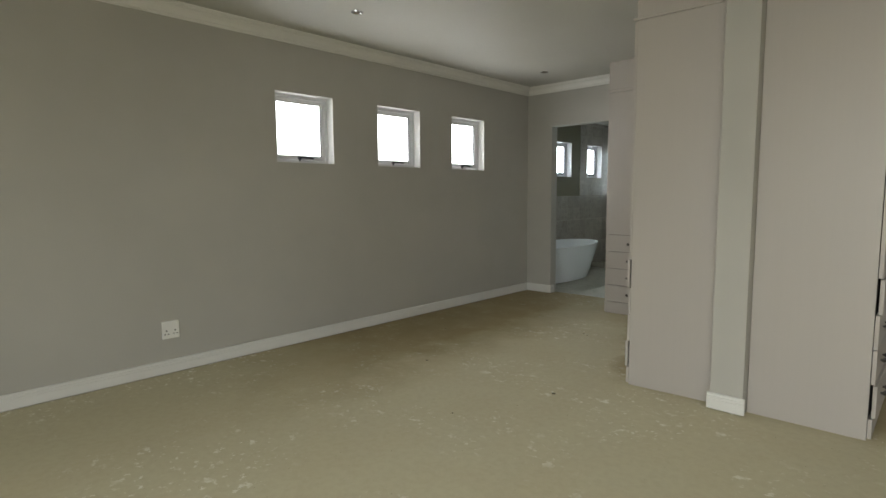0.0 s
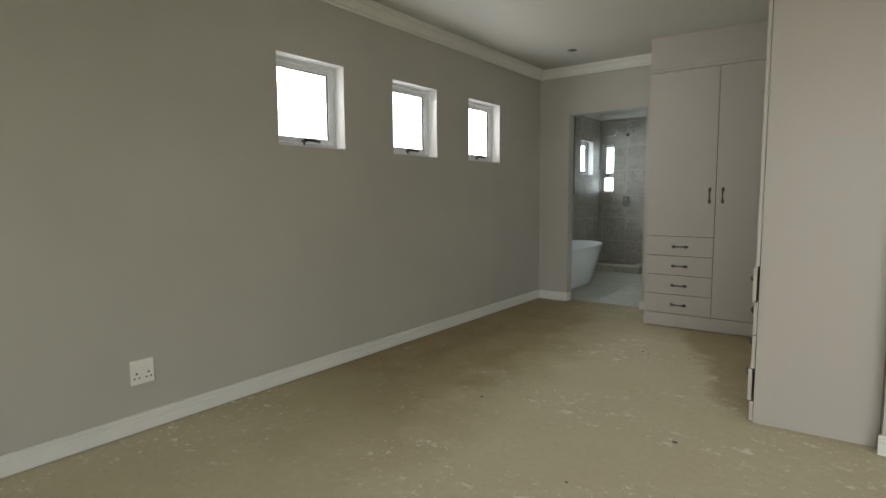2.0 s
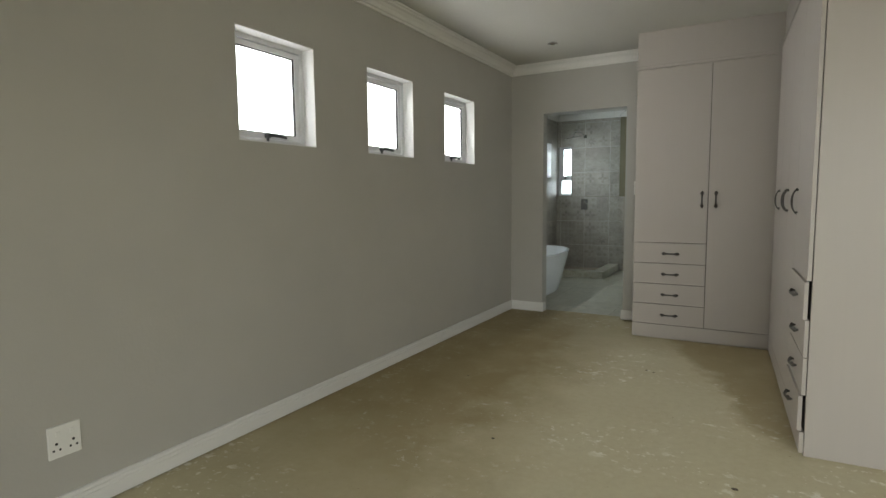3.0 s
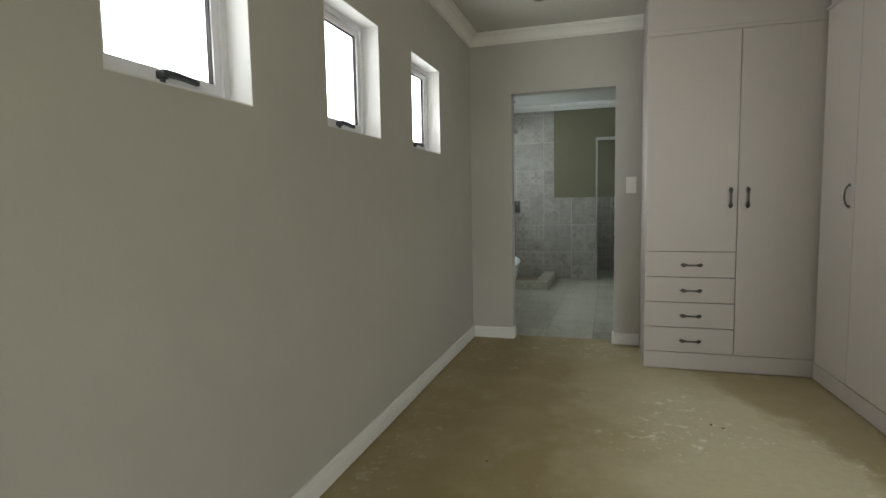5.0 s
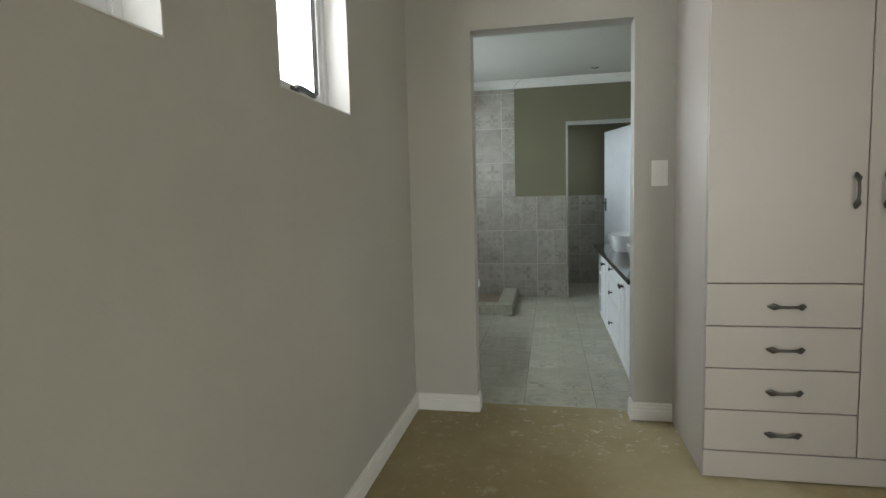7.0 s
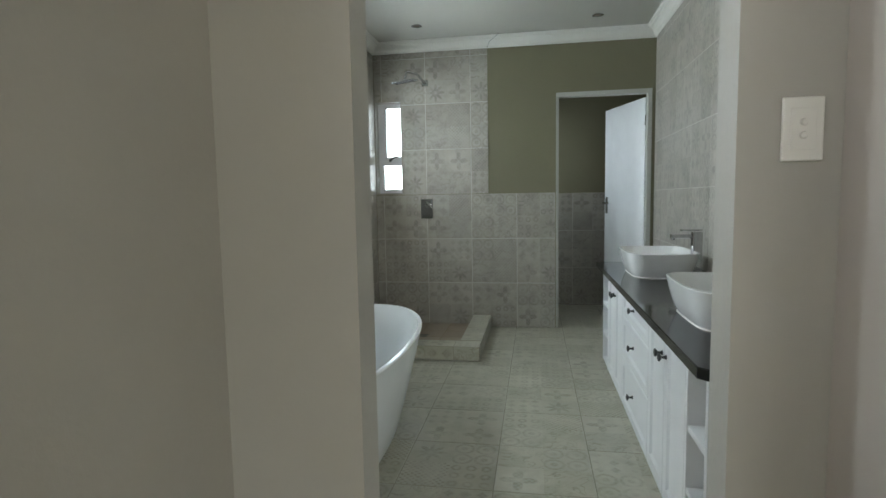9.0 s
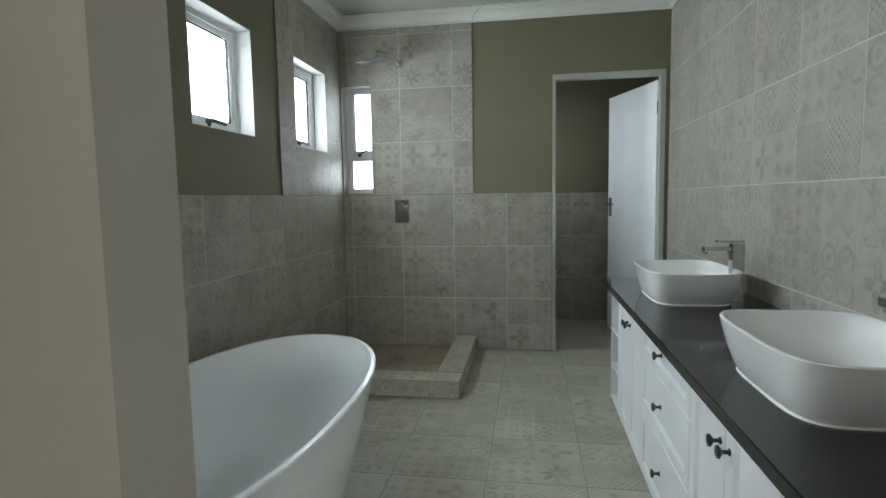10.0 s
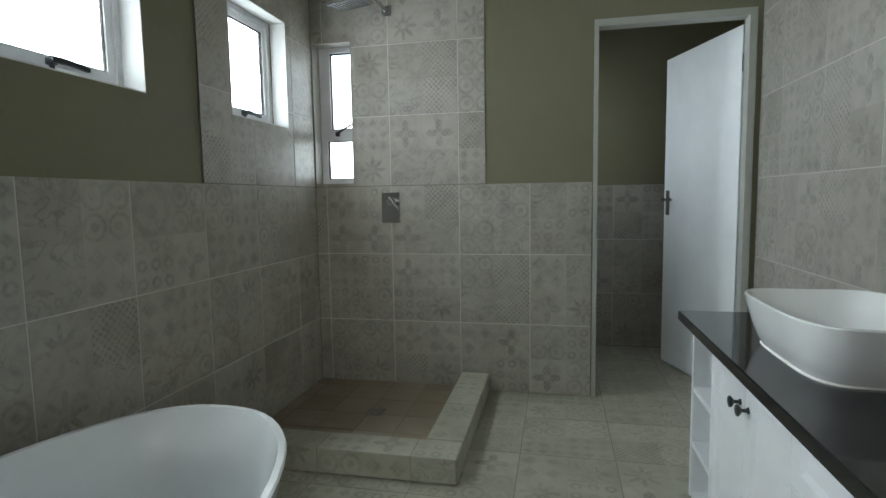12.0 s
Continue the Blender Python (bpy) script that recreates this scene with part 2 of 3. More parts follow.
M_NOZZLE = plain("grey_nozzles", (0.22, 0.22, 0.22), 0.5)
M_PLASTIC = plain("white_plastic", (0.78, 0.77, 0.73), 0.35, vary=0.02)
M_DOOR = plain("white_door_paint", (0.84, 0.86, 0.88), 0.4, vary=0.03)
M_JAMB = paint("grey_white_frame_paint", (0.44, 0.44, 0.405), 0.04, 0.4)
M_LAMP = plain("lamp_lens", (0.25, 0.22, 0.18), 0.25)
M_DEBRIS = plain("dry_mortar_crumbs", (0.10, 0.085, 0.06), 0.9, vary=0.3)
M_GLASS = glass()

# ---- building helpers ----


def mesh_of(name, bm, mat, smooth=False):
    bmesh.ops.recalc_face_normals(bm, faces=bm.faces)
    me = bpy.data.meshes.new(name)
    for f in bm.faces:
        f.smooth = smooth
    bm.to_mesh(me)
    bm.free()
    me.materials.append(mat)
    if smooth:
        me.set_sharp_from_angle(angle=radians(40))
    return me


def thing(name, base, label, category, group=""):
    """An empty at the thing's base, which carries its parts."""
    ob = new(name)
    ob.empty_display_size = 0.1
    ob.location = base
    return tagged(ob, label, category, group)


def part(name, bm, mat, parent, label="", smooth=False):
    """One mesh, built at its place in the room, under a thing or a part."""
    ob = new(name, mesh_of(name, bm, mat, smooth))
    if parent is not None:
        ob.parent = parent
        if parent.type == "EMPTY":
            ob.matrix_parent_inverse = Matrix.Translation(-parent.location)
    if label:
        ob["label"] = label
    return ob


def structure(name, bm, mat, label, category):
    return tagged(part(name, bm, mat, None), label, category, "", "structure")


def box(x0, x1, y0, y1, z0, z1, bevel=0.0, bm=None):
    own = bm or bmesh.new()
    made = bmesh.ops.create_cube(own, size=1)["verts"]
    bmesh.ops.transform(own, verts=made, matrix=Matrix.Translation(((x0 + x1) / 2, (y0 + y1) / 2, (z0 + z1) / 2)) @ Matrix.Diagonal((abs(x1 - x0), abs(y1 - y0), abs(z1 - z0), 1)))
    if bevel:
        edges = list({e for v in made for e in v.link_edges})
        bmesh.ops.bevel(own, geom=edges, offset=bevel, segments=2, profile=0.5, affect="EDGES")
    return own


def rod(a, b, r0, r1=None, sides=16, bm=None, caps=True):
    own = bm or bmesh.new()
    a, b = Vector(a), Vector(b)
    made = bmesh.ops.create_cone(own, cap_ends=caps, segments=sides, radius1=r0, radius2=r0 if r1 is None else r1, depth=(b - a).length)["verts"]
    turn = (b - a).to_track_quat("Z", "Y").to_matrix().to_4x4()
    bmesh.ops.transform(own, verts=made, matrix=Matrix.Translation((a + b) / 2) @ turn)
    return own


def loft(rings, cap_start=True, cap_end=True, closed=True):
    """A skin over rings of equally many points."""
    bm = bmesh.new()
    rows = [[bm.verts.new(p) for p in ring] for ring in rings]
    count = len(rows[0])
    for a, b in zip(rows, rows[1:]):
        for i in range(count if closed else count - 1):
            j = (i + 1) % count
            bm.faces.new((a[i], a[j], b[j], b[i]))
    if cap_start:
        bm.faces.new(rows[0][::-1])
    if cap_end:
        bm.faces.new(rows[-1])
    return bm


def pierced(place, u0, u1, v0, v1, d0, d1, holes=()):
    """A slab in u, v with thickness d0..d1 and holes right through; place(u, v, d) gives the point."""
    us = sorted({u0, u1, *[h for q in holes for h in q[:2] if u0 < h < u1]})
    vs = sorted({v0, v1, *[h for q in holes for h in q[2:] if v0 < h < v1]})
    solid = {}
    for i in range(len(us) - 1):
        for j in range(len(vs) - 1):
            cu, cv = (us[i] + us[i + 1]) / 2, (vs[j] + vs[j + 1]) / 2
            solid[i, j] = not any(a < cu < b and c < cv < d for a, b, c, d in holes)
    bm = bmesh.new()
    pts = {}

    def at(i, j, d):
        if (i, j, d) not in pts:
            pts[i, j, d] = bm.verts.new(place(us[i], vs[j], d))
        return pts[i, j, d]

    for (i, j), full in solid.items():
        if not full:
            continue
        for d in (d0, d1):
            bm.faces.new([at(i, j, d), at(i + 1, j, d), at(i + 1, j + 1, d), at(i, j + 1, d)])
        for (ni, nj), (p, q) in {(i - 1, j): ((i, j), (i, j + 1)), (i + 1, j): ((i + 1, j), (i + 1, j + 1)), (i, j - 1): ((i, j), (i + 1, j)), (i, j + 1): ((i, j + 1), (i + 1, j + 1))}.items():
            if not solid.get((ni, nj), False):
                bm.faces.new([at(*p, d0), at(*q, d0), at(*q, d1), at(*p, d1)])
    return bm


def along_y(u, v, d):
    return (d, u, v)


def along_x(u, v, d):
    return (u, d, v)


# ---- the shell ----
CEIL = 2.54
X_BED, X_BATH, X_VAN, X_EAST = -4.347, -5.03, -2.595, 3.0
Y_SOUTH, Y_END, Y_DOOR, Y_FAR = -0.9, 7.085, 7.21, 10.70
DOOR_X, DOOR_H = (-4.0, -3.181), 2.05
WC_X, WC_H = (-3.386, -2.660), 2.008
BED_HOLES = [(a, b, 1.508, 2.072) for a, b in WIN_Y]
BATH_HOLES = [(a, b, 1.51, 2.066) for a, b in BATH_WIN_Y]
SHOWER_HOLE = (-5.018, -4.775, 1.214, 2.036)
TILE_D = 0.007

structure("wall_west_bedroom", pierced(along_y, Y_SOUTH - 0.2, Y_END, 0, CEIL, X_BED - 0.23, X_BED, BED_HOLES), M_WALL, "grey painted plaster wall with three small square windows", "wall")
structure("wall_end", pierced(along_x, X_BATH - 0.23, X_EAST + 0.2, 0, CEIL, Y_END, Y_DOOR, [(*DOOR_X, -1, DOOR_H)]), M_WALL, "grey painted wall with a plain doorway to the bathroom", "wall")
structure("wall_south", pierced(along_x, X_BED - 0.23, X_EAST + 0.2, 0, CEIL, Y_SOUTH - 0.2, Y_SOUTH, [(-1.9, 2.3, -1, 2.1)]), M_WALL, "grey painted wall with a wide patio opening", "wall")
structure("wall_east", pierced(along_y, Y_SOUTH, Y_END, 0, CEIL, X_EAST, X_EAST + 0.2, [(4.5, 6.3, 0.65, 2.05)]), M_WALL, "grey painted wall with a window opening", "wall")
structure("wall_divider", box(-1.35, -1.178, 4.548, Y_END, 0, CEIL, 0.004), M_WALL, "grey painted dividing wall between the wardrobes", "wall")
wall_bath_west = structure("wall_bathroom_west", pierced(along_y, Y_DOOR, Y_FAR + 0.2, 0, CEIL, X_BATH - 0.23, X_BATH, BATH_HOLES), M_OLIVE, "khaki painted bathroom wall, tiled below, three small windows", "wall")
wall_bath_far = structure("wall_bathroom_north", pierced(along_x, X_BATH, X_VAN + 0.35, 0, CEIL, Y_FAR, Y_FAR + 0.2, [SHOWER_HOLE, (WC_X[0] - 0.0225, WC_X[1] + 0.0345, -1, WC_H + 0.0365)]), M_OLIVE, "khaki painted bathroom wall with tiles and a toilet doorway", "wall")
wall_bath_east = structure("wall_bathroom_east", box(X_VAN, X_VAN + 0.12, Y_DOOR, Y_FAR, 0, CEIL), M_GROUT, "bathroom wall tiled from floor to ceiling", "wall")
# the hole only lets the added fill lamp shine in
wall_wc_west = structure("wall_toilet_west", pierced(along_y, Y_FAR + 0.2, 11.8, 0, CEIL, -3.72, -3.6, [(11.05, 11.5, 1.2, 2.0)]), M_OLIVE, "khaki painted toilet wall", "wall")
wall_wc_north = structure("wall_toilet_north", box(-3.72, X_VAN + 0.35, 11.8, 11.95, 0, CEIL), M_OLIVE, "khaki painted toilet wall, tiled below", "wall")
wall_wc_east = structure("wall_toilet_east", box(X_VAN + 0.25, X_VAN + 0.35, Y_FAR + 0.2, 11.8, 0, CEIL), M_OLIVE, "khaki painted toilet wall", "wall")
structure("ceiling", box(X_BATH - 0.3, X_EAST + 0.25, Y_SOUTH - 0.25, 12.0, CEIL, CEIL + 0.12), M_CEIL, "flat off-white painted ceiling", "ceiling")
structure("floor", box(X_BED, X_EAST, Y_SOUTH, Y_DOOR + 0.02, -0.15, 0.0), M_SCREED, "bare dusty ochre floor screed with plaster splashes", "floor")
floor_bath = structure("floor_bathroom", box(X_BATH, X_VAN + 0.35, Y_DOOR + 0.02, 11.8, -0.15, -0.004), M_GROUT, "bathroom floor of patchwork patterned tiles", "floor")


def cornice(name, x0, x1, y0, y1, label):
    """A stepped cove along all four walls of a room."""
    profile = [(0.0, -0.088), (0.012, -0.088), (0.014, -0.074), (0.024, -0.068), (0.034, -0.046), (0.052, -0.028), (0.070, -0.022), (0.074, -0.012), (0.088, -0.011), (0.090, 0.0)]
    rings = [[(x0 + d, y0 + d, CEIL + z), (x1 - d, y0 + d, CEIL + z), (x1 - d, y1 - d, CEIL + z), (x0 + d, y1 - d, CEIL + z)] for d, z in profile]
    structure(name, loft(rings, False, False), M_CORNICE, label, "cornice")


cornice("trim_cornice_bedroom", X_BED, X_EAST, Y_SOUTH, Y_END, "white plaster cove cornice along the bedroom ceiling")
cornice("trim_cornice_bathroom", X_BATH, X_VAN, Y_DOOR, Y_FAR, "white plaster cove cornice along the bathroom ceiling")


def skirting(name, a, b, out):
    """A grooved skirting board from a to b, standing out from the wall along out."""
    profile = [(0.0, 0.0), (0.016, 0.0), (0.016, 0.052), (0.013, 0.055), (0.013, 0.060), (0.016, 0.063), (0.015, 0.070), (0.011, 0.073), (0.011, 0.077), (0.013, 0.081), (0.009, 0.088), (0.0, 0.09)]
    ends = []
    for p in (a, b):
        ends.append([(p[0] + out[0] * d, p[1] + out[1] * d, z + 0.010) for d, z in profile])
    structure(name, loft(ends), M_SKIRT, "white painted grooved skirting board", "skirting")


skirting("baseboard_1", (X_BED, Y_SOUTH), (X_BED, Y_END), (1, 0))
skirting("baseboard_2", (X_BED + 0.016, Y_END), (DOOR_X[0] + 0.0155, Y_END), (0, -1))
skirting("baseboard_5", (DOOR_X[0], Y_END + 0.0005), (DOOR_X[0], Y_END + 0.075), (1, 0))
skirting("baseboard_6", (DOOR_X[1], Y_END + 0.0005), (DOOR_X[1], Y_END + 0.075), (-1, 0))
skirting("baseboard_3", (DOOR_X[1] - 0.0155, Y_END), (-2.99, Y_END), (0, -1))
skirting("baseboard_4", (-1.362, 4.548), (-1.166, 4.548), (0, -1))


# ---- windows ----
def small_window(name, wall_x, y0, y1, z0, z1):
    """A top-hung window set back in its reveal, with a peg stay."""
    win = thing(name, (wall_x - 0.12, (y0 + y1) / 2, z0), "small white framed top-hung window with a black stay", "window")
    win["kind"] = "structure"
    xa, xb = wall_x - 0.13, wall_x - 0.085
    part("window_frame", pierced(along_y, y0 + 0.001, y1 - 0.001, z0 + 0.001, z1 - 0.001, xa, xb, [(y0 + 0.03, y1 - 0.03, z0 + 0.03, z1 - 0.03)]), M_PVC, win)
    sash = part("sash", pierced(along_y, y0 + 0.033, y1 - 0.033, z0 + 0.033, z1 - 0.033, xa + 0.008, xb - 0.008, [(y0 + 0.062, y1 - 0.062, z0 + 0.065, z1 - 0.062)]), M_PVC, win)
    part("gasket", pierced(along_y, y0 + 0.062, y1 - 0.062, z0 + 0.065, z1 - 0.062, xa + 0.014, xb - 0.014, [(y0 + 0.066, y1 - 0.066, z0 + 0.069, z1 - 0.066)]), M_EDGE, sash)
    pane = part("pane", box(xa + 0.016, xa + 0.020, y0 + 0.066, y1 - 0.066, z0 + 0.069, z1 - 0.066), M_GLASS, sash)
    pane.visible_shadow = False
    mid, zb = (y0 + y1) / 2, z0 + 0.048
    hold = box(xb - 0.010, xb + 0.016, mid - 0.028, mid - 0.004, zb - 0.012, zb + 0.012, 0.004)
    rings = []
    for s in range(9):
        t = s / 8
        y, z = mid - 0.03 + 0.135 * t, zb + 0.002 + 0.004 * math.sin(math.pi * t) - 0.006 * t
        h, w = 0.010 - 0.004 * t, 0.008
        x = xb + 0.018
        rings.append([(x - w, y, z - h), (x + w, y, z - h), (x + w, y, z + h), (x - w, y, z + h)])
    arm = loft(rings)
    hold.to_mesh(me := bpy.data.meshes.new("stay"))
    arm.from_mesh(me)
    bpy.data.meshes.remove(me)
    hold.free()
    box(xb - 0.002, xb + 0.012, mid - 0.022, mid - 0.012, zb - 0.03, zb - 0.008, 0.002, arm)
    part("window_stay", arm, M_BLACK, win, "black window stay handle")
    return win


def reveal(name, wall_x, y0, y1, z0, z1, mat):
    """A thin skim on the four faces of a window's reveal."""
    d0, d1 = wall_x - 0.085, wall_x + 0.0015
    structure(name, pierced(along_y, y0, y1, z0, z1, d0, d1, [(y0 + 0.004, y1 - 0.004, z0 + 0.004, z1 - 0.004)]), mat, "pale painted window reveal", "window reveal")


for i, (a, b) in enumerate(WIN_Y):
    small_window("window_%d" % (i + 1), X_BED, a, b, 1.508, 2.072)
    reveal("trim_reveal_%d" % (i + 1), X_BED, a, b, 1.508, 2.072, M_REVEAL)
for i, (a, b) in enumerate(BATH_WIN_Y):
    small_window("window_%d" % (i + 4), X_BATH, a, b, 1.51, 2.066)
    reveal("trim_reveal_%d" % (i + 4), X_BATH + (TILE_D if i == 2 else 0), a, b, 1.51, 2.066, M_REVEAL)


def shower_window():
    x0, x1, z0, z1 = SHOWER_HOLE
    win = thing("window_7", ((x0 + x1) / 2, Y_FAR + 0.12, z0), "narrow grey framed window in two panes beside the shower", "window")
    win["kind"] = "structure"
    ya, yb = Y_FAR + 0.085, Y_FAR + 0.13
    part("window_frame", pierced(along_x, x0, x1, z0, z1, ya, yb, [(x0 + 0.042, x1 - 0.022, z0 + 0.035, z0 + 0.265), (x0 + 0.07, x1 - 0.022, z0 + 0.335, z1 - 0.036)]), M_PVC, win)
    for a, b, left in ((z0 + 0.035, z0 + 0.265, 0.042), (z0 + 0.335, z1 - 0.036, 0.07)):
        edge = pierced(along_x, x0 + left, x1 - 0.022, a, b, ya + 0.012, ya + 0.03, [(x0 + left + 0.005, x1 - 0.027, a + 0.005, b - 0.005)])
        part("gasket", edge, M_EDGE, win)
        pane = part("pane", box(x0 + left + 0.004, x1 - 0.026, yb - 0.02, yb - 0.016, a + 0.004, b - 0.004), M_GLASS, win)
        pane.visible_shadow = False
    stay = box(x0 + 0.10, x0 + 0.125, ya - 0.016, ya + 0.004, z0 + 0.292, z0 + 0.319, 0.004)
    rod((x0 + 0.105, ya - 0.014, z0 + 0.306), (x0 + 0.215, ya - 0.018, z0 + 0.362), 0.007, 0.005, 10, stay)
    part("window_stay", stay, M_BLACK, win, "black window stay handle")
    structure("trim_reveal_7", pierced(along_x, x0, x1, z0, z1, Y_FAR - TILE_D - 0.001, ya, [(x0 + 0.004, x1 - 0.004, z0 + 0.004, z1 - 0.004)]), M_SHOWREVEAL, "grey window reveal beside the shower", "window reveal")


shower_window()


def casing(name, x0, x1, y0, y1, z0, z1):
    """Frame and glass of a large opening out of view."""
    win = thing(name, ((x0 + x1) / 2, (y0 + y1) / 2, z0), "large white framed window opening out of view", "window")
    win["kind"] = "structure"
    wide = x1 - x0 > y1 - y0
    u0, u1, d0, d1 = (x0, x1, y0, y1) if wide else (y0, y1, x0, x1)
    mid = (u0 + u1) / 2
    part("window_frame", pierced(along_x if wide else along_y, u0, u1, z0, z1, d0, d1, [(u0 + 0.05, mid - 0.03, z0 + 0.05, z1 - 0.05), (mid + 0.03, u1 - 0.05, z0 + 0.05, z1 - 0.05)]), M_PVC, win)


casing("window_8", -1.9, 2.3, Y_SOUTH - 0.1, Y_SOUTH - 0.05, 0.0, 2.1)
# casing added round the toilet's fill lamp, no window is known there
casing("window_10", -3.68, -3.64, 11.05, 11.5, 1.2, 2.0)
casing("window_9", X_EAST + 0.04, X_EAST + 0.09, 4.5, 6.3, 0.65, 2.05)


# ---- wardrobes ----
def bow_handle(centre, along, out, parent, size=0.138):
    """A pewter bow handle with flared leaf ends; along and out are unit vectors."""
    along, out = Vector(along), Vector(out)
    side = along.cross(out)
    rings = []
    for s in range(17):
        t = s / 16
        k = abs(2 * t - 1)
        width = 0.0060 + 0.0085 * math.exp(-((k - 0.72) / 0.16) ** 2) - 0.003 * max(0, (k - 0.85) / 0.15)
        rise = 0.004 + 0.024 * max(0.0, 1 - k ** 2.6)
        thick = 0.0055 - 0.0015 * k
        c = Vector(centre) + along * (size * (t - 0.5)) + out * rise
        rings.append([c + side * (width * math.cos(a)) + out * (thick * math.sin(a)) for a in [math.tau * i / 8 for i in range(8)]])
    bm = loft(rings)
    for e in (-0.42, 0.42):
        foot = Vector(centre) + along * (size * e)
        rod(foot, foot + out * 0.012, 0.005, 0.004, 8, bm)
    return part("handle", bm, M_PEWTER, parent, "dark pewter bow handle", True)


GAP = 0.0022


def wardrobe_north():
    """Two-bay wardrobe on the end wall: drawers under a short door, and a long door."""
    x0, x1, y0, y1, top = -2.985, -1.89, 6.515, Y_END - 0.002, 2.238
    w = thing("wardrobe", ((x0 + x1) / 2, y0, 0), "pale grey laminate wardrobe with four drawers beside a long door", "wardrobe", "bedroom wardrobes")
    part("body", box(x0, x1, y0 + 0.022, y1, 0.0, top + 0.012, 0.0015), M_BOARD, w)
    # dark sheet over the pale body, colours in the shade between the fronts
    part("backing", box(x0 + 0.02, x1 - 0.002, y0 + 0.0195, y0 + 0.0215, 0.118, top - 0.002), M_EDGE, w)
    part("plinth", box(x0 - 0.002, x1, y0 + 0.002, y0 + 0.0205, 0.012, 0.121, 0.0015), M_BOARD, w)
    part("top_rail", box(x0 - 0.006, x1, y0 - 0.008, y0 + 0.0215, top + 0.002, top + 0.030, 0.004), M_BOARD, w)
    part("bulkhead", box(x0 - 0.001, x1, y0 + 0.004, y1, top + 0.032, CEIL - 0.001), M_BOARD, w, "pale board filling up to the ceiling")
    split, right = -2.426, -1.958
    levels = [0.124, 0.297, 0.470, 0.643, 0.816]
    for a, b in zip(levels, levels[1:]):
        d = part("drawer", box(x0 + 0.001, split - GAP, y0, y0 + 0.018, a + GAP, b - GAP, 0.0015), M_BOARD, w)
        bow_handle((-2.692, y0, (a + b) / 2 - 0.003), (1, 0, 0), (0, -1, 0), d)
    d = part("door", box(x0 + 0.001, split - GAP, y0, y0 + 0.018, 0.816 + GAP, top, 0.0015), M_BOARD, w)
    bow_handle((split - 0.043, y0, 1.172), (0, 0, 1), (0, -1, 0), d)
    d = part("door", box(split + GAP, right, y0, y0 + 0.018, 0.126, top, 0.0015), M_BOARD, w)
    bow_handle((split + 0.057, y0, 1.172), (0, 0, 1), (0, -1, 0), d)
    part("filler", box(right + 2 * GAP, x1 - 0.002, y0 + 0.002, y0 + 0.02, 0.123, top, 0.001), M_BOARD, w)


def wardrobe_side(x_front, x_back, sign, drawers_first, label, skew=0.0):
    """A run of doors along the divider; sign is the way that the doors face."""
    y0, top = 4.632, 2.285
    y1 = 6.511 if sign < 0 else Y_END - 0.002
    w = thing("wardrobe", ((x_front + x_back) / 2, y0, 0), label, "wardrobe", "bedroom wardrobes")
    face = x_front + sign * 0.0205
    lo, hi = sorted((x_front, x_back))
    part("end_panel", box(lo, hi, y0, y0 + 0.018, 0.0, top, 0.001), M_BOARD, w)
    part("body", box(lo + (0.001 if sign < 0 else 0), hi - (0.001 if sign > 0 else 0), y0 + 0.019, y1, 0.0, top), M_BOARD, w)
    # near-black sheet stands in for the shade in the slits between doors
    part("backing", box(*sorted((x_front, x_front + sign * 0.0015)), y0 + 0.02, y1 - 0.01, 0.10, top - 0.01), M_EDGE, w)
    part("top_rail", box(*sorted((x_back - sign * 0.002, face + sign * 0.006)), y0 - 0.006, y1, top + 0.001, top + 0.018, 0.003), M_BOARD, w)
    part("bulkhead", box(*sorted((x_back, x_front + sign * 0.004)), y0 + 0.001, y1, top + 0.019, CEIL - 0.001), M_BOARD, w, "pale board filling up to the ceiling")
    part("plinth", box(*sorted((x_front + sign * 0.002, face - sign * 0.001)), y0 + 0.002, y1, 0.012, 0.112, 0.001), M_BOARD, w)
    cuts = [y0 + 0.004, 5.17, 5.62, 6.07, y1 - 0.012]
    lift = [0.115, 0.284, 0.462, 0.637, 0.815]
    ends = [1, 1, 0, 0]
    for k, (a, b) in enumerate(zip(cuts, cuts[1:])):
        low = 0.115
        if k == 0 and drawers_first:
            low = 0.815
            for n, (c, e) in enumerate(zip(lift, lift[1:])):
                ajar = (0.010, 0.0, 0.0, 0.009)[n] * sign
                d = part("drawer", box(*sorted((x_front + sign * 0.003 + ajar, face + ajar)), a + GAP, b - GAP, c + GAP, e - GAP, 0.0015), M_BOARD, w)
                bow_handle((face + ajar, (a + b) / 2, (c + e) / 2 - 0.003), (0, 1, 0), (sign, 0, 0), d)
        d = part("door", box(*sorted((x_front + sign * 0.003, face)), a + GAP, b - GAP, low + GAP, top - 0.004, 0.0015), M_BOARD, w)
        y = b - 0.05 if ends[k] else a + 0.05
        bow_handle((face, y, 1.172), (0, 0, 1), (sign, 0, 0), d)
    w.rotation_euler.z = radians(skew)


wardrobe_north()
wardrobe_side(-1.866, -1.352, -1, True, "pale grey laminate wardrobe run with slightly open drawers", 2.6)
wardrobe_side(-0.641, -1.176, 1, True, "pale grey laminate wardrobe backing onto the dividing wall")


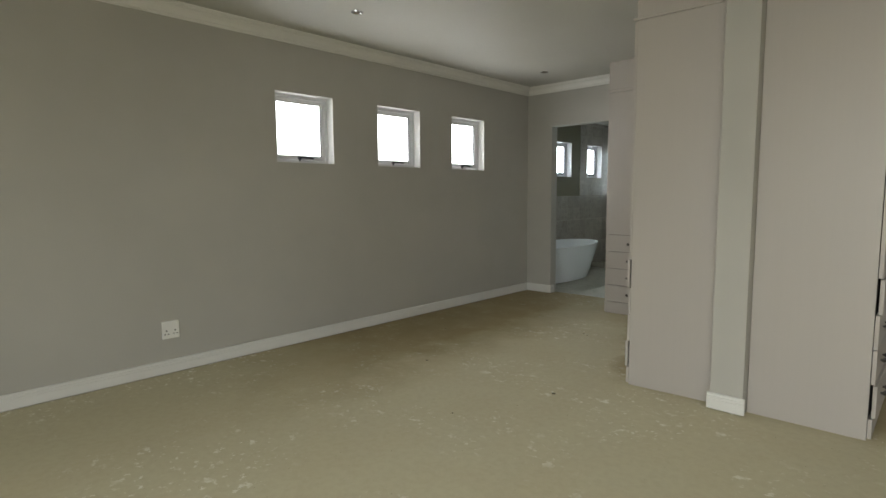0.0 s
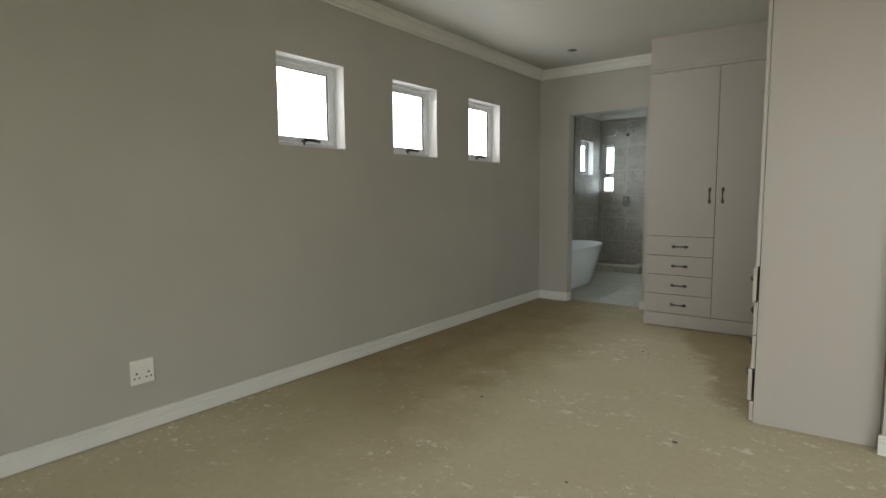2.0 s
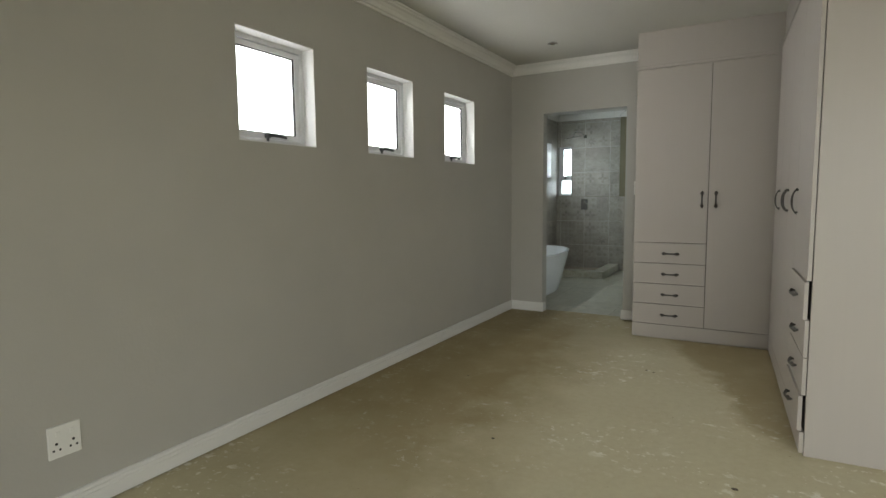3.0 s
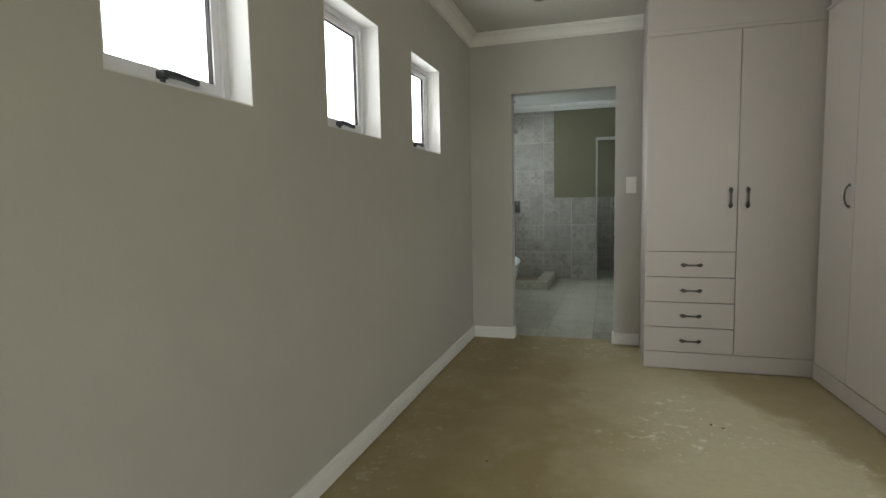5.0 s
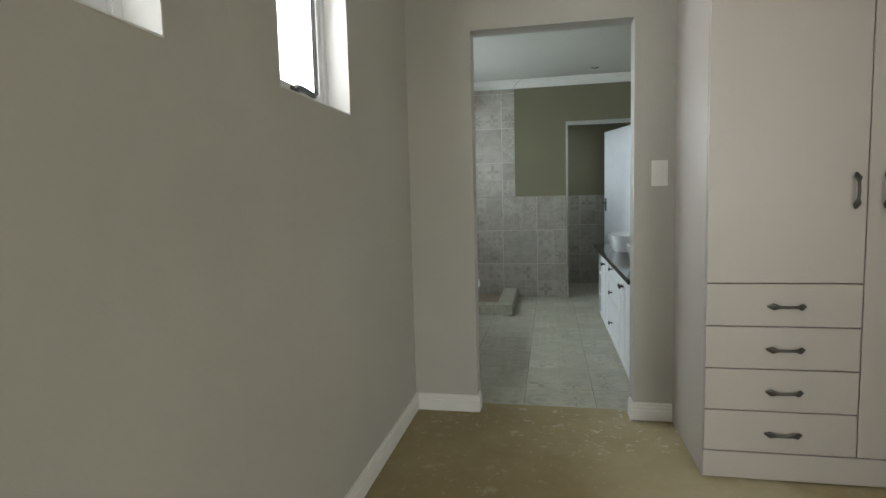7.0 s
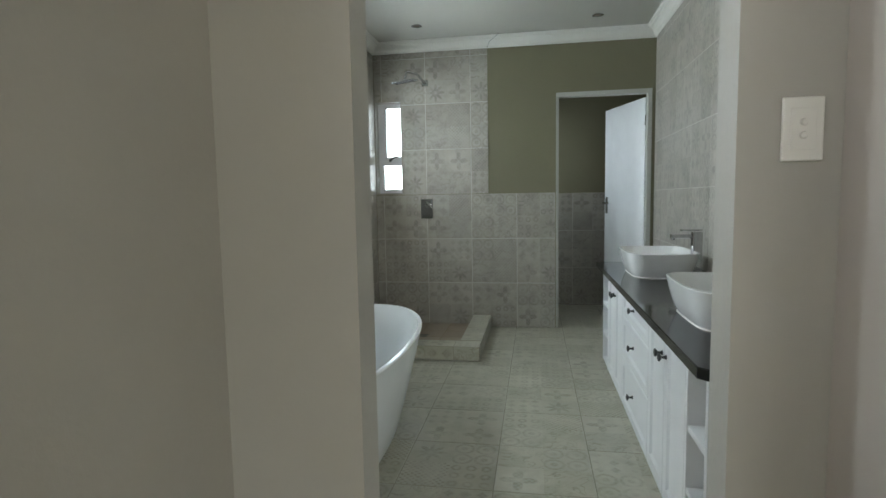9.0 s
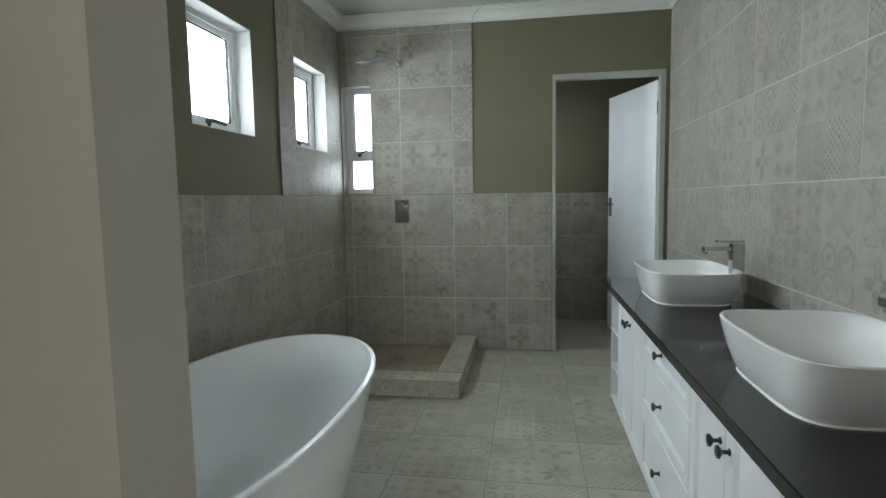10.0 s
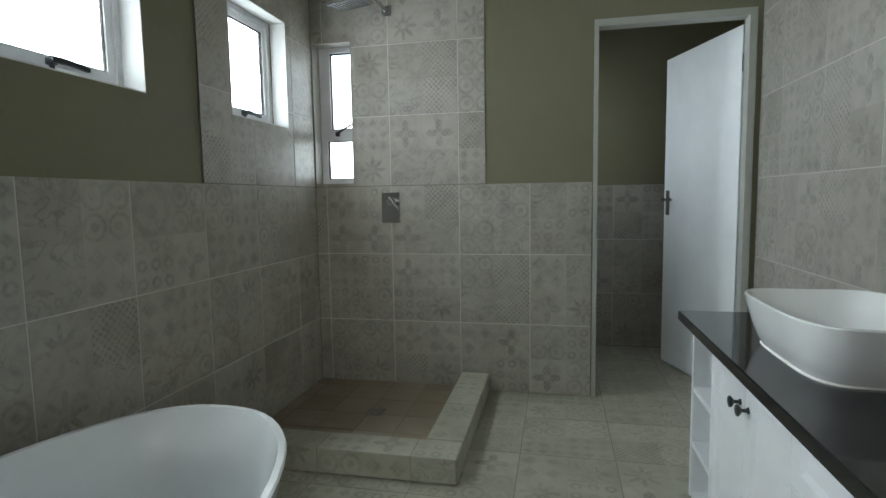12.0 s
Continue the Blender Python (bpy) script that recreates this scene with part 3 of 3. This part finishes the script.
# ---- small fittings in the bedroom ----
def wall_socket():
    y0, y1, z0, z1 = 2.648, 2.762, 0.25, 0.374
    s = thing("wall_socket", (X_BED, (y0 + y1) / 2, z0), "white plastic three-pin double wall socket above the skirting", "socket")
    plate = part("plate", box(X_BED, X_BED + 0.009, y0, y1, z0, z1, 0.003), M_PLASTIC, s)
    for cy, cz in ((2.676, 0.290), (2.734, 0.290)):
        for dy, dz, r in ((0, 0.016, 0.0055), (-0.011, -0.008, 0.0045), (0.011, -0.008, 0.0045)):
            part("pin_hole", rod((X_BED + 0.008, cy + dy, cz + dz), (X_BED + 0.0098, cy + dy, cz + dz), r, None, 10), M_EDGE, plate)
    for cy in (2.682, 2.730):
        part("rocker", box(X_BED + 0.009, X_BED + 0.012, cy - 0.008, cy + 0.008, 0.334, 0.352, 0.0015), M_PLASTIC, plate)


def light_switch():
    x0, x1, z0, z1 = -3.099, -3.022, 1.219, 1.346
    s = thing("light_switch", ((x0 + x1) / 2, Y_END, z0), "white plastic two-lever light switch beside the doorway", "light switch")
    plate = part("plate", box(x0, x1, Y_END - 0.009, Y_END, z0, z1, 0.003), M_PLASTIC, s)
    inner = part("inset", box(x0 + 0.015, x1 - 0.015, Y_END - 0.0105, Y_END - 0.0085, z0 + 0.022, z1 - 0.022, 0.0008), M_PLASTIC, plate)
    for z in (1.270, 1.296):
        part("lever", rod((-3.0605, Y_END - 0.0105, z), (-3.0605, Y_END - 0.0145, z), 0.0078, 0.006, 18), M_PLASTIC, inner, "", True)


def downlight(x, y):
    d = thing("downlight", (x, y, CEIL), "recessed round ceiling downlight with a brushed rim", "downlight", "ceiling downlights")
    ring = [[(x + r * math.cos(a), y + r * math.sin(a), CEIL + z) for a in [math.tau * i / 28 for i in range(28)]] for r, z in ((0.044, -0.0005), (0.043, -0.005), (0.034, -0.006), (0.028, -0.002), (0.0265, -0.001))]
    rim = part("rim", loft(ring, False, False), M_CHROME, d, "", True)
    part("lamp", rod((x, y, CEIL - 0.0005), (x, y, CEIL - 0.0035), 0.027, 0.022, 24), M_LAMP, rim, "unlit lamp lens")


wall_socket()
light_switch()
for x, y in ((-3.585, 3.82), (-3.685, 6.415), (-4.52, 10.25), (-3.11, 10.30)):
    downlight(x, y)
for (px, py, size) in ((-2.13, 4.14, 0.010), (-2.71, 5.58, 0.007), (-2.66, 5.55, 0.006), (-3.2, 4.1, 0.007), (-2.4, 3.5, 0.006), (-3.75, 4.9, 0.006)):
    bm = bmesh.new()
    bmesh.ops.create_icosphere(bm, subdivisions=1, radius=size)
    for v in bm.verts:
        v.co = Vector((v.co.x * random.uniform(0.9, 1.9), v.co.y * random.uniform(0.7, 1.1), (v.co.z + size) * 0.45)) + Vector((px, py, 0))
    tagged(part("mortar_crumb", bm, M_DEBRIS, None), "small dark crumb of dry mortar on the screed", "debris", "crumbs on the floor")

# ---- bathroom ----
def superring(cx, cy, z, rx, ry, power=2.5, lift=0.0, count=56, ends=0.0):
    ring = []
    for i in range(count):
        a = math.tau * i / count
        c, s = math.cos(a), math.sin(a)
        k = (abs(c) ** power + abs(s) ** power) ** (-1 / power)
        up = lift * (abs(c * s) * 2) ** 2 + ends * abs(s) ** 3
        ring.append((cx + rx * k * c, cy + ry * k * s, z + up))
    return ring


def bathtub():
    cx, cy, rx, ry, rim = -4.55, 8.16, 0.418, 0.857, 0.516
    b = thing("bathtub", (cx, cy, 0), "white freestanding oval bathtub with a thin rim", "bathtub")
    rings = []
    for t, z in ((0.0, 0.004), (0.03, 0.02), (0.25, 0.15), (0.5, 0.28), (0.75, 0.40), (0.93, 0.49), (1.0, rim - 0.006)):
        grow = t ** 0.8
        rings.append(superring(cx, cy, z, 0.285 + (rx - 0.285) * grow, 0.66 + (ry - 0.66) * grow, 2.35, 0, 72, 0.012 * t))
    rings.append(superring(cx, cy, rim, rx - 0.004, ry - 0.004, 2.35, 0, 72, 0.012))
    rings.append(superring(cx, cy, rim, rx - 0.020, ry - 0.020, 2.35, 0, 72, 0.012))
    for t, z in ((1.0, rim - 0.008), (0.9, 0.44), (0.7, 0.32), (0.5, 0.22), (0.25, 0.14), (0.1, 0.105), (0.0, 0.095)):
        rings.append(superring(cx, cy, z, 0.20 + (rx - 0.224 - 0.0) * t ** 0.6 * 1.0, 0.50 + (ry - 0.524) * t ** 0.6, 2.35, 0, 72, 0.012 * t))
    shell = part("shell", loft(rings), M_ACRYLIC, b, "", True)
    part("waste", rod((cx, cy - 0.3, 0.094), (cx, cy - 0.3, 0.101), 0.032, 0.028, 24), M_CHROME, shell, "chrome waste", True)
    return b


def basin(cx, cy, top):
    b = thing("vessel_basin", (cx, cy, top), "white ceramic square vessel basin standing on the dark worktop", "basin", "basins on the vanity")
    rings = []
    for t, z in ((0.0, 0.0), (0.03, 0.004), (0.22, 0.02), (0.5, 0.054), (0.78, 0.096), (1.0, 0.131)):
        rings.append(superring(cx, cy, top + 0.001 + z, 0.146 + 0.041 * t ** 0.8, 0.205 + 0.055 * t ** 0.8, 4.6, 0.0015 * t))
    rings.append(superring(cx, cy, top + 0.135, 0.1845, 0.2575, 4.6, 0.0015))
    rings.append(superring(cx, cy, top + 0.135, 0.1785, 0.2515, 4.6, 0.0015))
    for t, z in ((0.97, 0.128), (0.85, 0.096), (0.6, 0.052), (0.3, 0.028), (0.1, 0.020)):
        rings.append(superring(cx, cy, top + z, 0.05 + 0.128 * t ** 0.6, 0.05 + 0.202 * t ** 0.6, 4.0, 0.001 * t))
    bead = [superring(cx, cy, top + z, 0.146 + d, 0.205 + d, 4.6, 0.0) for d, z in ((-0.004, 0.0006), (0.007, 0.0006), (0.0055, 0.003), (0.001, 0.006), (-0.004, 0.005))]
    part("sealant_bead", loft(bead), M_PLASTIC, b, "white silicone bead", True)
    bowl = part("bowl", loft(rings), M_CERAMIC, b, "", True)
    part("waste", rod((cx, cy, top + 0.019), (cx, cy, top + 0.026), 0.022, 0.018, 20), M_CHROME, bowl, "chrome waste", True)


def tall_tap(x, y, top):
    t = thing("basin_mixer", (x, y, top), "tall square chrome basin mixer behind the vessel basin", "tap", "mixers on the vanity")
    part("base_plate", box(x - 0.027, x + 0.037, y - 0.027, y + 0.027, top, top + 0.005, 0.001), M_CHROME, t)
    part("body", box(x - 0.020, x + 0.030, y - 0.022, y + 0.022, top + 0.005, top + 0.240, 0.003), M_TAP, t)
    spout = part("spout", box(x - 0.131, x - 0.019, y - 0.018, y + 0.018, top + 0.206, top + 0.227, 0.003), M_TAP, t)
    part("aerator", rod((x - 0.118, y, top + 0.206), (x - 0.118, y, top + 0.197), 0.011, 0.010, 14), M_CHROME, spout)
    part("lever", box(x - 0.078, x + 0.029, y - 0.018, y + 0.018, top + 0.246, top + 0.255, 0.002), M_TAP, t)


def knob(x, y, z, parent):
    """A round black cabinet knob on a waisted stem, facing west."""
    profile = [(0.0, 0.0085), (0.003, 0.0085), (0.006, 0.005), (0.016, 0.0045), (0.020, 0.010), (0.025, 0.0155), (0.029, 0.014), (0.031, 0.008)]
    rings = [[(x - d, y + r * math.cos(a), z + r * math.sin(a)) for a in [math.tau * i / 18 for i in range(18)]] for d, r in profile]
    return part("knob", loft(rings), M_BLACK, parent, "black turned knob", True)


def shaker(name, x, y0, y1, z0, z1, parent, rail=0.052):
    """A framed front with a recessed panel and a sloped inner moulding; x is its outer face."""
    a, b, c, d = y0, y1, z0, z1
    def ring(inset, depth):
        return [(x + depth, a + inset, c + inset), (x + depth, b - inset, c + inset), (x + depth, b - inset, d - inset), (x + depth, a + inset, d - inset)]
    bm = loft([ring(0.0, 0.018), ring(0.0, 0.002), ring(0.002, 0.0), ring(rail, 0.0), ring(rail + 0.004, 0.003), ring(rail + 0.012, 0.008)])
    return part(name, bm, M_VANITY, parent)


VTOP = 0.712


def vanity():
    x, back = -3.131, X_VAN - 0.013
    y0, y1, low, high = 7.38, 9.64, 0.05, 0.679
    cuts = [7.40, 7.60, 8.155, 8.82, 9.375, 9.62]
    v = thing("vanity_cabinet", (x, (y0 + y1) / 2, 0), "white framed vanity cabinet with doors, drawers and open end shelves", "vanity cabinet")
    part("plinth", box(x + 0.03, back, y0 + 0.02, y1 - 0.02, 0.0, low), M_VANITY, v)
    part("body", box(x + 0.019, back, cuts[1], cuts[4], low, high), M_VANITY, v)
    part("back_panel", box(back - 0.012, back - 0.001, y0 + 0.018, y1 - 0.018, low, high), M_VANITY, v)
    for a, b in ((cuts[0] - 0.02, cuts[0]), (cuts[1] - 0.022, cuts[1] - 0.001), (cuts[4] + 0.001, cuts[4] + 0.022), (cuts[5], cuts[5] + 0.02)):
        part("side_panel", box(x, back - 0.013, a, b, low, high, 0.0015), M_VANITY, v)
    for a, b in ((cuts[0], cuts[1] - 0.022), (cuts[4] + 0.022, cuts[5])):
        for z in (low, 0.235, 0.435, high - 0.018):
            part("shelf", box(x + 0.003, back - 0.013, a + 0.0005, b - 0.0005, z, z + 0.018, 0.001), M_VANITY, v)
    for a, b in ((cuts[1], cuts[2]), (cuts[3], cuts[4])):
        mid = (a + b) / 2
        for c, d, k in ((a, mid, mid - 0.03), (mid, b, mid + 0.03)):
            door = shaker("door", x, c + 0.002, d - 0.002, low + 0.004, high - 0.004, v)
            knob(x, k, 0.585, door)
    levels = [low + 0.004, 0.315, 0.53, high - 0.004]
    for c, d in zip(levels, levels[1:]):
        drawer = shaker("drawer", x, cuts[2] + 0.002, cuts[3] - 0.002, c + 0.0015, d - 0.0015, v, 0.04)
        knob(x, (cuts[2] + cuts[3]) / 2, (c + d) / 2 + 0.015, drawer)
    xa, xb, ya, yb = x - 0.045, X_VAN - 0.0125, 7.30, 9.67
    cut = 0.03
    outline = [(xb, ya), (xb, yb), (xa + 0.004, yb), (xa, yb - 0.004), (xa, ya + cut), (xa + cut, ya)]
    def shape(z, inset):
        cx, cy = (xa + xb) / 2, (ya + yb) / 2
        return [(px + (inset if px < cx else 0), py + (inset if py < cy else -inset), z) for px, py in outline]
    slab = loft([shape(high + 0.001, 0.002), shape(high + 0.003, 0), shape(VTOP - 0.003, 0), shape(VTOP, 0.003)])
    tagged(part("worktop", slab, M_STONE, None), "polished dark charcoal stone worktop on the white vanity", "worktop")


def shower_set():
    x, z, y = -4.552, 1.072, Y_FAR - TILE_D
    m = thing("shower_mixer", (x, y, z - 0.085), "chrome wall-mounted shower mixer with a square plate", "shower mixer")
    plate = part("plate", box(x - 0.055, x + 0.055, y - 0.008, y - 0.0005, z - 0.088, z + 0.088, 0.004), M_PLATE, m)
    part("body", rod((x + 0.016, y - 0.008, z + 0.036), (x + 0.016, y - 0.058, z + 0.036), 0.028, 0.026, 24), M_CHROME, plate, "", True)
    bm = rod((x + 0.006, y - 0.052, z + 0.056), (x + 0.068, y - 0.085, z - 0.008), 0.013, 0.009, 14)
    part("lever", bm, M_TAP, plate, "", True)
    h = thing("overhead_shower", (-4.55, y, 2.18), "square chrome overhead shower on a bent wall arm", "shower")
    part("flange", box(-4.578, -4.522, y - 0.010, y - 0.0005, 2.155, 2.211, 0.003), M_CHROME, h)
    arm = rod((-4.55, y - 0.008, 2.183), (-4.60, y - 0.10, 2.243), 0.0105, 0.0105, 14)
    rod((-4.60, y - 0.10, 2.243), (-4.665, y - 0.20, 2.245), 0.0105, 0.0105, 14, arm)
    rod((-4.665, y - 0.20, 2.247), (-4.68, y - 0.23, 2.165), 0.0105, 0.0105, 14, arm)
    part("arm", arm, M_CHROME, h, "", True)
    tip = Matrix.Translation((-4.68, y - 0.23, 2.158)) @ Matrix.Rotation(radians(9), 4, "X") @ Matrix.Rotation(radians(-7), 4, "Y")
    bm = box(-0.1, 0.1, -0.1, 0.1, -0.004, 0.004, 0.002)
    bmesh.ops.transform(bm, verts=bm.verts, matrix=tip)
    head = part("plate", bm, M_PLATE, h, "thin square chrome plate")
    bm = box(-0.092, 0.092, -0.092, 0.092, -0.0058, -0.0042)
    bmesh.ops.transform(bm, verts=bm.verts, matrix=tip)
    part("nozzle_field", bm, M_NOZZLE, head, "grey underside with rows of nozzles")
    bm = bmesh.new()
    for i in range(10):
        for j in range(10):
            rod((-0.081 + 0.018 * i, -0.081 + 0.018 * j, -0.0056), (-0.081 + 0.018 * i, -0.081 + 0.018 * j, -0.0085), 0.004, 0.003, 6, bm)
    bmesh.ops.transform(bm, verts=bm.verts, matrix=tip)
    part("nozzles", bm, M_EDGE, head, "dark rubber nozzles")


def shower_kerb():
    """A tiled kerb round the shower floor; its tiles are built below."""
    x0, x1, y0, t, h = X_BATH + TILE_D, -3.980, 9.628, 0.16, 0.105
    bm = box(x0, x1 - 0.008, y0 + 0.008, y0 + t - 0.008, 0, h - 0.008)
    box(x1 - t + 0.008, x1 - 0.008, y0 + t - 0.008, Y_FAR - TILE_D, 0, h - 0.008, 0, bm)
    return structure("shower_kerb", bm, M_GROUT, "raised kerb round the shower floor, faced with patterned tiles", "kerb")


bathtub()
vanity()
for cy in (9.10, 7.905):
    basin(-2.905, cy, VTOP)
    tall_tap(-2.714, cy - 0.06, VTOP)
shower_set()
kerb = shower_kerb()


def toilet_door():
    """Open flush door with its painted frame."""
    x0, x1, h = *WC_X, WC_H
    f = thing("door_1", ((x0 + x1) / 2, Y_FAR, 0), "white flush door standing open into the toilet, in a painted frame", "door")
    f["kind"] = "structure"
    ya, yb = Y_FAR - 0.014, Y_FAR + 0.062
    part("door_frame", pierced(along_x, x0 - 0.022, x1 + 0.034, 0.0, h + 0.036, ya, yb, [(x0, x1, -1, h)]), M_JAMB, f, "grey-white painted steel frame")
    leaf = box(-0.735, 0.0, 0.0, 0.04, 0.008, h - 0.020, 0.002)
    swing = Matrix.Translation((x1 - 0.005, yb + 0.010, 0)) @ Matrix.Rotation(radians(-71.0), 4, "Z")
    bmesh.ops.transform(leaf, verts=leaf.verts, matrix=swing)
    door = part("leaf", leaf, M_DOOR, f)
    for side, d in ((0.0, -1), (0.04, 1)):
        bm = box(-0.705, -0.665, *sorted((side, side + d * 0.007)), 0.99, 1.15, 0.003)
        rod((-0.685, side, 1.09), (-0.685, side + d * 0.045, 1.09), 0.009, 0.009, 12, bm)
        box(-0.69, -0.57, *sorted((side + d * 0.035, side + d * 0.05)), 1.081, 1.099, 0.004, bm)
        bmesh.ops.transform(bm, verts=bm.verts, matrix=swing)
        part("door_handle", bm, M_CHROME, door, "chrome lever handle on a back plate")
    for z in (0.25, 1.75):
        bm = rod((x1 - 0.001, yb + 0.006, z), (x1 - 0.001, yb + 0.006, z + 0.09), 0.006, None, 10)
        part("hinge", bm, M_CHROME, door)


toilet_door()
crack = rod((-3.992, Y_FAR - 0.014, CEIL - 0.082), (-3.975, Y_FAR - 0.036, CEIL - 0.044), 0.0016, None, 6)
rod((-3.975, Y_FAR - 0.036, CEIL - 0.044), (-3.925, Y_FAR - 0.072, CEIL - 0.018), 0.0014, None, 6, crack)
rod((-3.925, Y_FAR - 0.072, CEIL - 0.018), (-3.89, Y_FAR - 0.12, CEIL - 0.001), 0.0012, None, 6, crack)
structure("trim_crack", crack, M_EDGE, "hairline crack across the plaster cornice", "crack")

# ---- tiles, last ----
PITCH, JOINT = 0.4015, 0.004


def lay(parent, frame_at, us, vs, holes, mat, thick=TILE_D, keep=None, grout=None):
    """Tiles between the joint lines us and vs, cut round holes. frame_at(u, v) gives a tile's pose: x and y in its face, z outward."""
    bed = frame_at(0, 0)
    bm = pierced(lambda u, v, e: bed @ Vector((u, v, e)), us[0] + 0.002, us[-1] - 0.002, vs[0] + 0.002, vs[-1] - 0.002, 0.0005, thick - 0.0013, holes)
    part("grout", bm, grout or M_GROUT, parent)
    for a, b in zip(us, us[1:]):
        for c, d in zip(vs, vs[1:]):
            if keep and not keep((a + b) / 2, (c + d) / 2):
                continue
            w, h = b - a - JOINT, d - c - JOINT
            if w < 0.012 or h < 0.008:
                continue
            cut = [(max(p - a - JOINT / 2, 0), min(q - a - JOINT / 2, w), max(r - c - JOINT / 2, 0), min(s - c - JOINT / 2, h)) for p, q, r, s in holes]
            cut = [q for q in cut if q[1] > q[0] and q[3] > q[2]]
            if any(q[0] <= 0 and q[1] >= w and q[2] <= 0 and q[3] >= h for q in cut):
                continue
            rise = random.uniform(-0.0004, 0.0006)
            key = ("tile", round(w, 4), round(h, 4), mat.name, thick) if not cut else None
            me = TILE_MESHES.get(key) if key else None
            if me is None:
                if cut:
                    bm = pierced(lambda u, v, e: (u, v, e), 0, w, 0, h, 0.001, thick, cut)
                else:
                    e = 0.0012
                    bm = loft([[(0, 0, 0.001), (w, 0, 0.001), (w, h, 0.001), (0, h, 0.001)], [(0, 0, thick - e), (w, 0, thick - e), (w, h, thick - e), (0, h, thick - e)], [(e, e, thick), (w - e, e, thick), (w - e, h - e, thick), (e, h - e, thick)]])
                me = mesh_of("tile", bm, mat)
                if key:
                    TILE_MESHES[key] = me
            ob = new("tile", me)
            ob.parent = parent
            ob.matrix_basis = frame_at(a + JOINT / 2, c + JOINT / 2) @ Matrix.Translation((0, 0, rise))


TILE_MESHES = {}


def steps(start, stop, anchor, pitch=PITCH):
    """Joint lines from start to stop through anchor."""
    k = math.ceil((start - anchor) / pitch + 1e-6)
    lines = [start]
    while anchor + k * pitch < stop - 1e-4:
        if anchor + k * pitch > start + 1e-4:
            lines.append(anchor + k * pitch)
        k += 1
    return lines + [stop]


def facing_east(x):
    return lambda u, v: Matrix.Translation((x, u, v)) @ Matrix(((0, 0, 1, 0), (1, 0, 0, 0), (0, 1, 0, 0), (0, 0, 0, 1)))


def facing_west(x, span):
    return lambda u, v: Matrix.Translation((x, u, v)) @ Matrix(((0, 0, -1, 0), (1, 0, 0, 0), (0, 1, 0, 0), (0, 0, 0, 1)))


def facing_south(y):
    return lambda u, v: Matrix.Translation((u, y, v)) @ Matrix(((1, 0, 0, 0), (0, 0, -1, 0), (0, 1, 0, 0), (0, 0, 0, 1)))


def facing_up(z):
    return lambda u, v: Matrix.Translation((u, v, z))


ROWS_LOW = [0.0, 0.4, 0.8, 1.2]
ROWS_HIGH = [1.2, 1.6, 2.0, 2.4, CEIL - 0.08]
STEP_Y, STEP_X = 9.636, -3.993
west_u = steps(Y_DOOR, Y_FAR - TILE_D, STEP_Y, 0.4)
lay(wall_bath_west, facing_east(X_BATH), west_u, ROWS_LOW, [], M_TILE)
lay(wall_bath_west, facing_east(X_BATH), [u for u in west_u if u > STEP_Y - 0.01], ROWS_HIGH, BATH_HOLES, M_TILE)
far_u = [X_BATH + TILE_D, -4.952, -4.55, -4.146, -3.746, WC_X[0] - 0.026]
lay(wall_bath_far, facing_south(Y_FAR), far_u, ROWS_LOW, [], M_TILE)
lay(wall_bath_far, facing_south(Y_FAR), [u for u in far_u if u < -4.1] + [STEP_X], ROWS_HIGH, [SHOWER_HOLE], M_TILE)
lay(wall_bath_east, facing_west(X_VAN, 0), steps(Y_DOOR, Y_FAR - 0.02, 10.01, 0.403), ROWS_LOW + ROWS_HIGH[1:], [], M_TILE)
lay(wall_wc_north, facing_south(11.8), steps(-3.6, X_VAN + 0.25, -2.79, 0.402), ROWS_LOW, [], M_TILE)
lay(wall_wc_west, facing_east(-3.6), steps(Y_FAR + 0.2, 11.79, 11.4, 0.402), ROWS_LOW, [], M_TILE)
lay(floor_bath, facing_up(-0.0095), steps(X_BATH + TILE_D, X_VAN + 0.34, -3.35, 0.404), steps(Y_DOOR + 0.022, 11.79, 9.95, 0.404), [(X_BATH, -3.986, 9.635, Y_FAR)], M_FLOORTILE, grout=M_FLOORGROUT)
SX, SY, KW, KH = -3.980, 9.628, 0.16, 0.105
lay(floor_bath, facing_up(0.012), steps(X_BATH + TILE_D, SX - KW + 0.01, -4.55, 0.2), steps(SY + KW - 0.01, Y_FAR - TILE_D, 10.2, 0.2), [], M_SHOWER, 0.010, grout=M_BROWNGROUT)
kerb_u = steps(X_BATH + TILE_D, SX, -4.166, 0.4)
lay(kerb, facing_south(SY + 0.008), kerb_u, [0.0, KH - 0.001], [], M_FLOORTILE, 0.0085, grout=M_FLOORGROUT)
lay(kerb, facing_up(KH - 0.009), kerb_u, [SY, SY + KW], [], M_FLOORTILE, 0.0085, grout=M_FLOORGROUT)
lay(kerb, facing_up(KH - 0.009), [SX - KW, SX], steps(SY + KW, Y_FAR - TILE_D, 10.2, 0.4), [], M_FLOORTILE, 0.0085, grout=M_FLOORGROUT)
lay(kerb, facing_east(SX - 0.008), steps(SY + 0.002, Y_FAR - TILE_D, 10.2, 0.4), [0.0, KH - 0.001], [], M_FLOORTILE, 0.0085, grout=M_FLOORGROUT)
drain = thing("shower_drain", (-4.5, 10.2, 0.02), "square chrome drain grate in the brown shower floor", "drain")
part("grate", box(-4.56, -4.475, 10.18, 10.265, 0.0215, 0.025, 0.001), M_CHROME, drain)
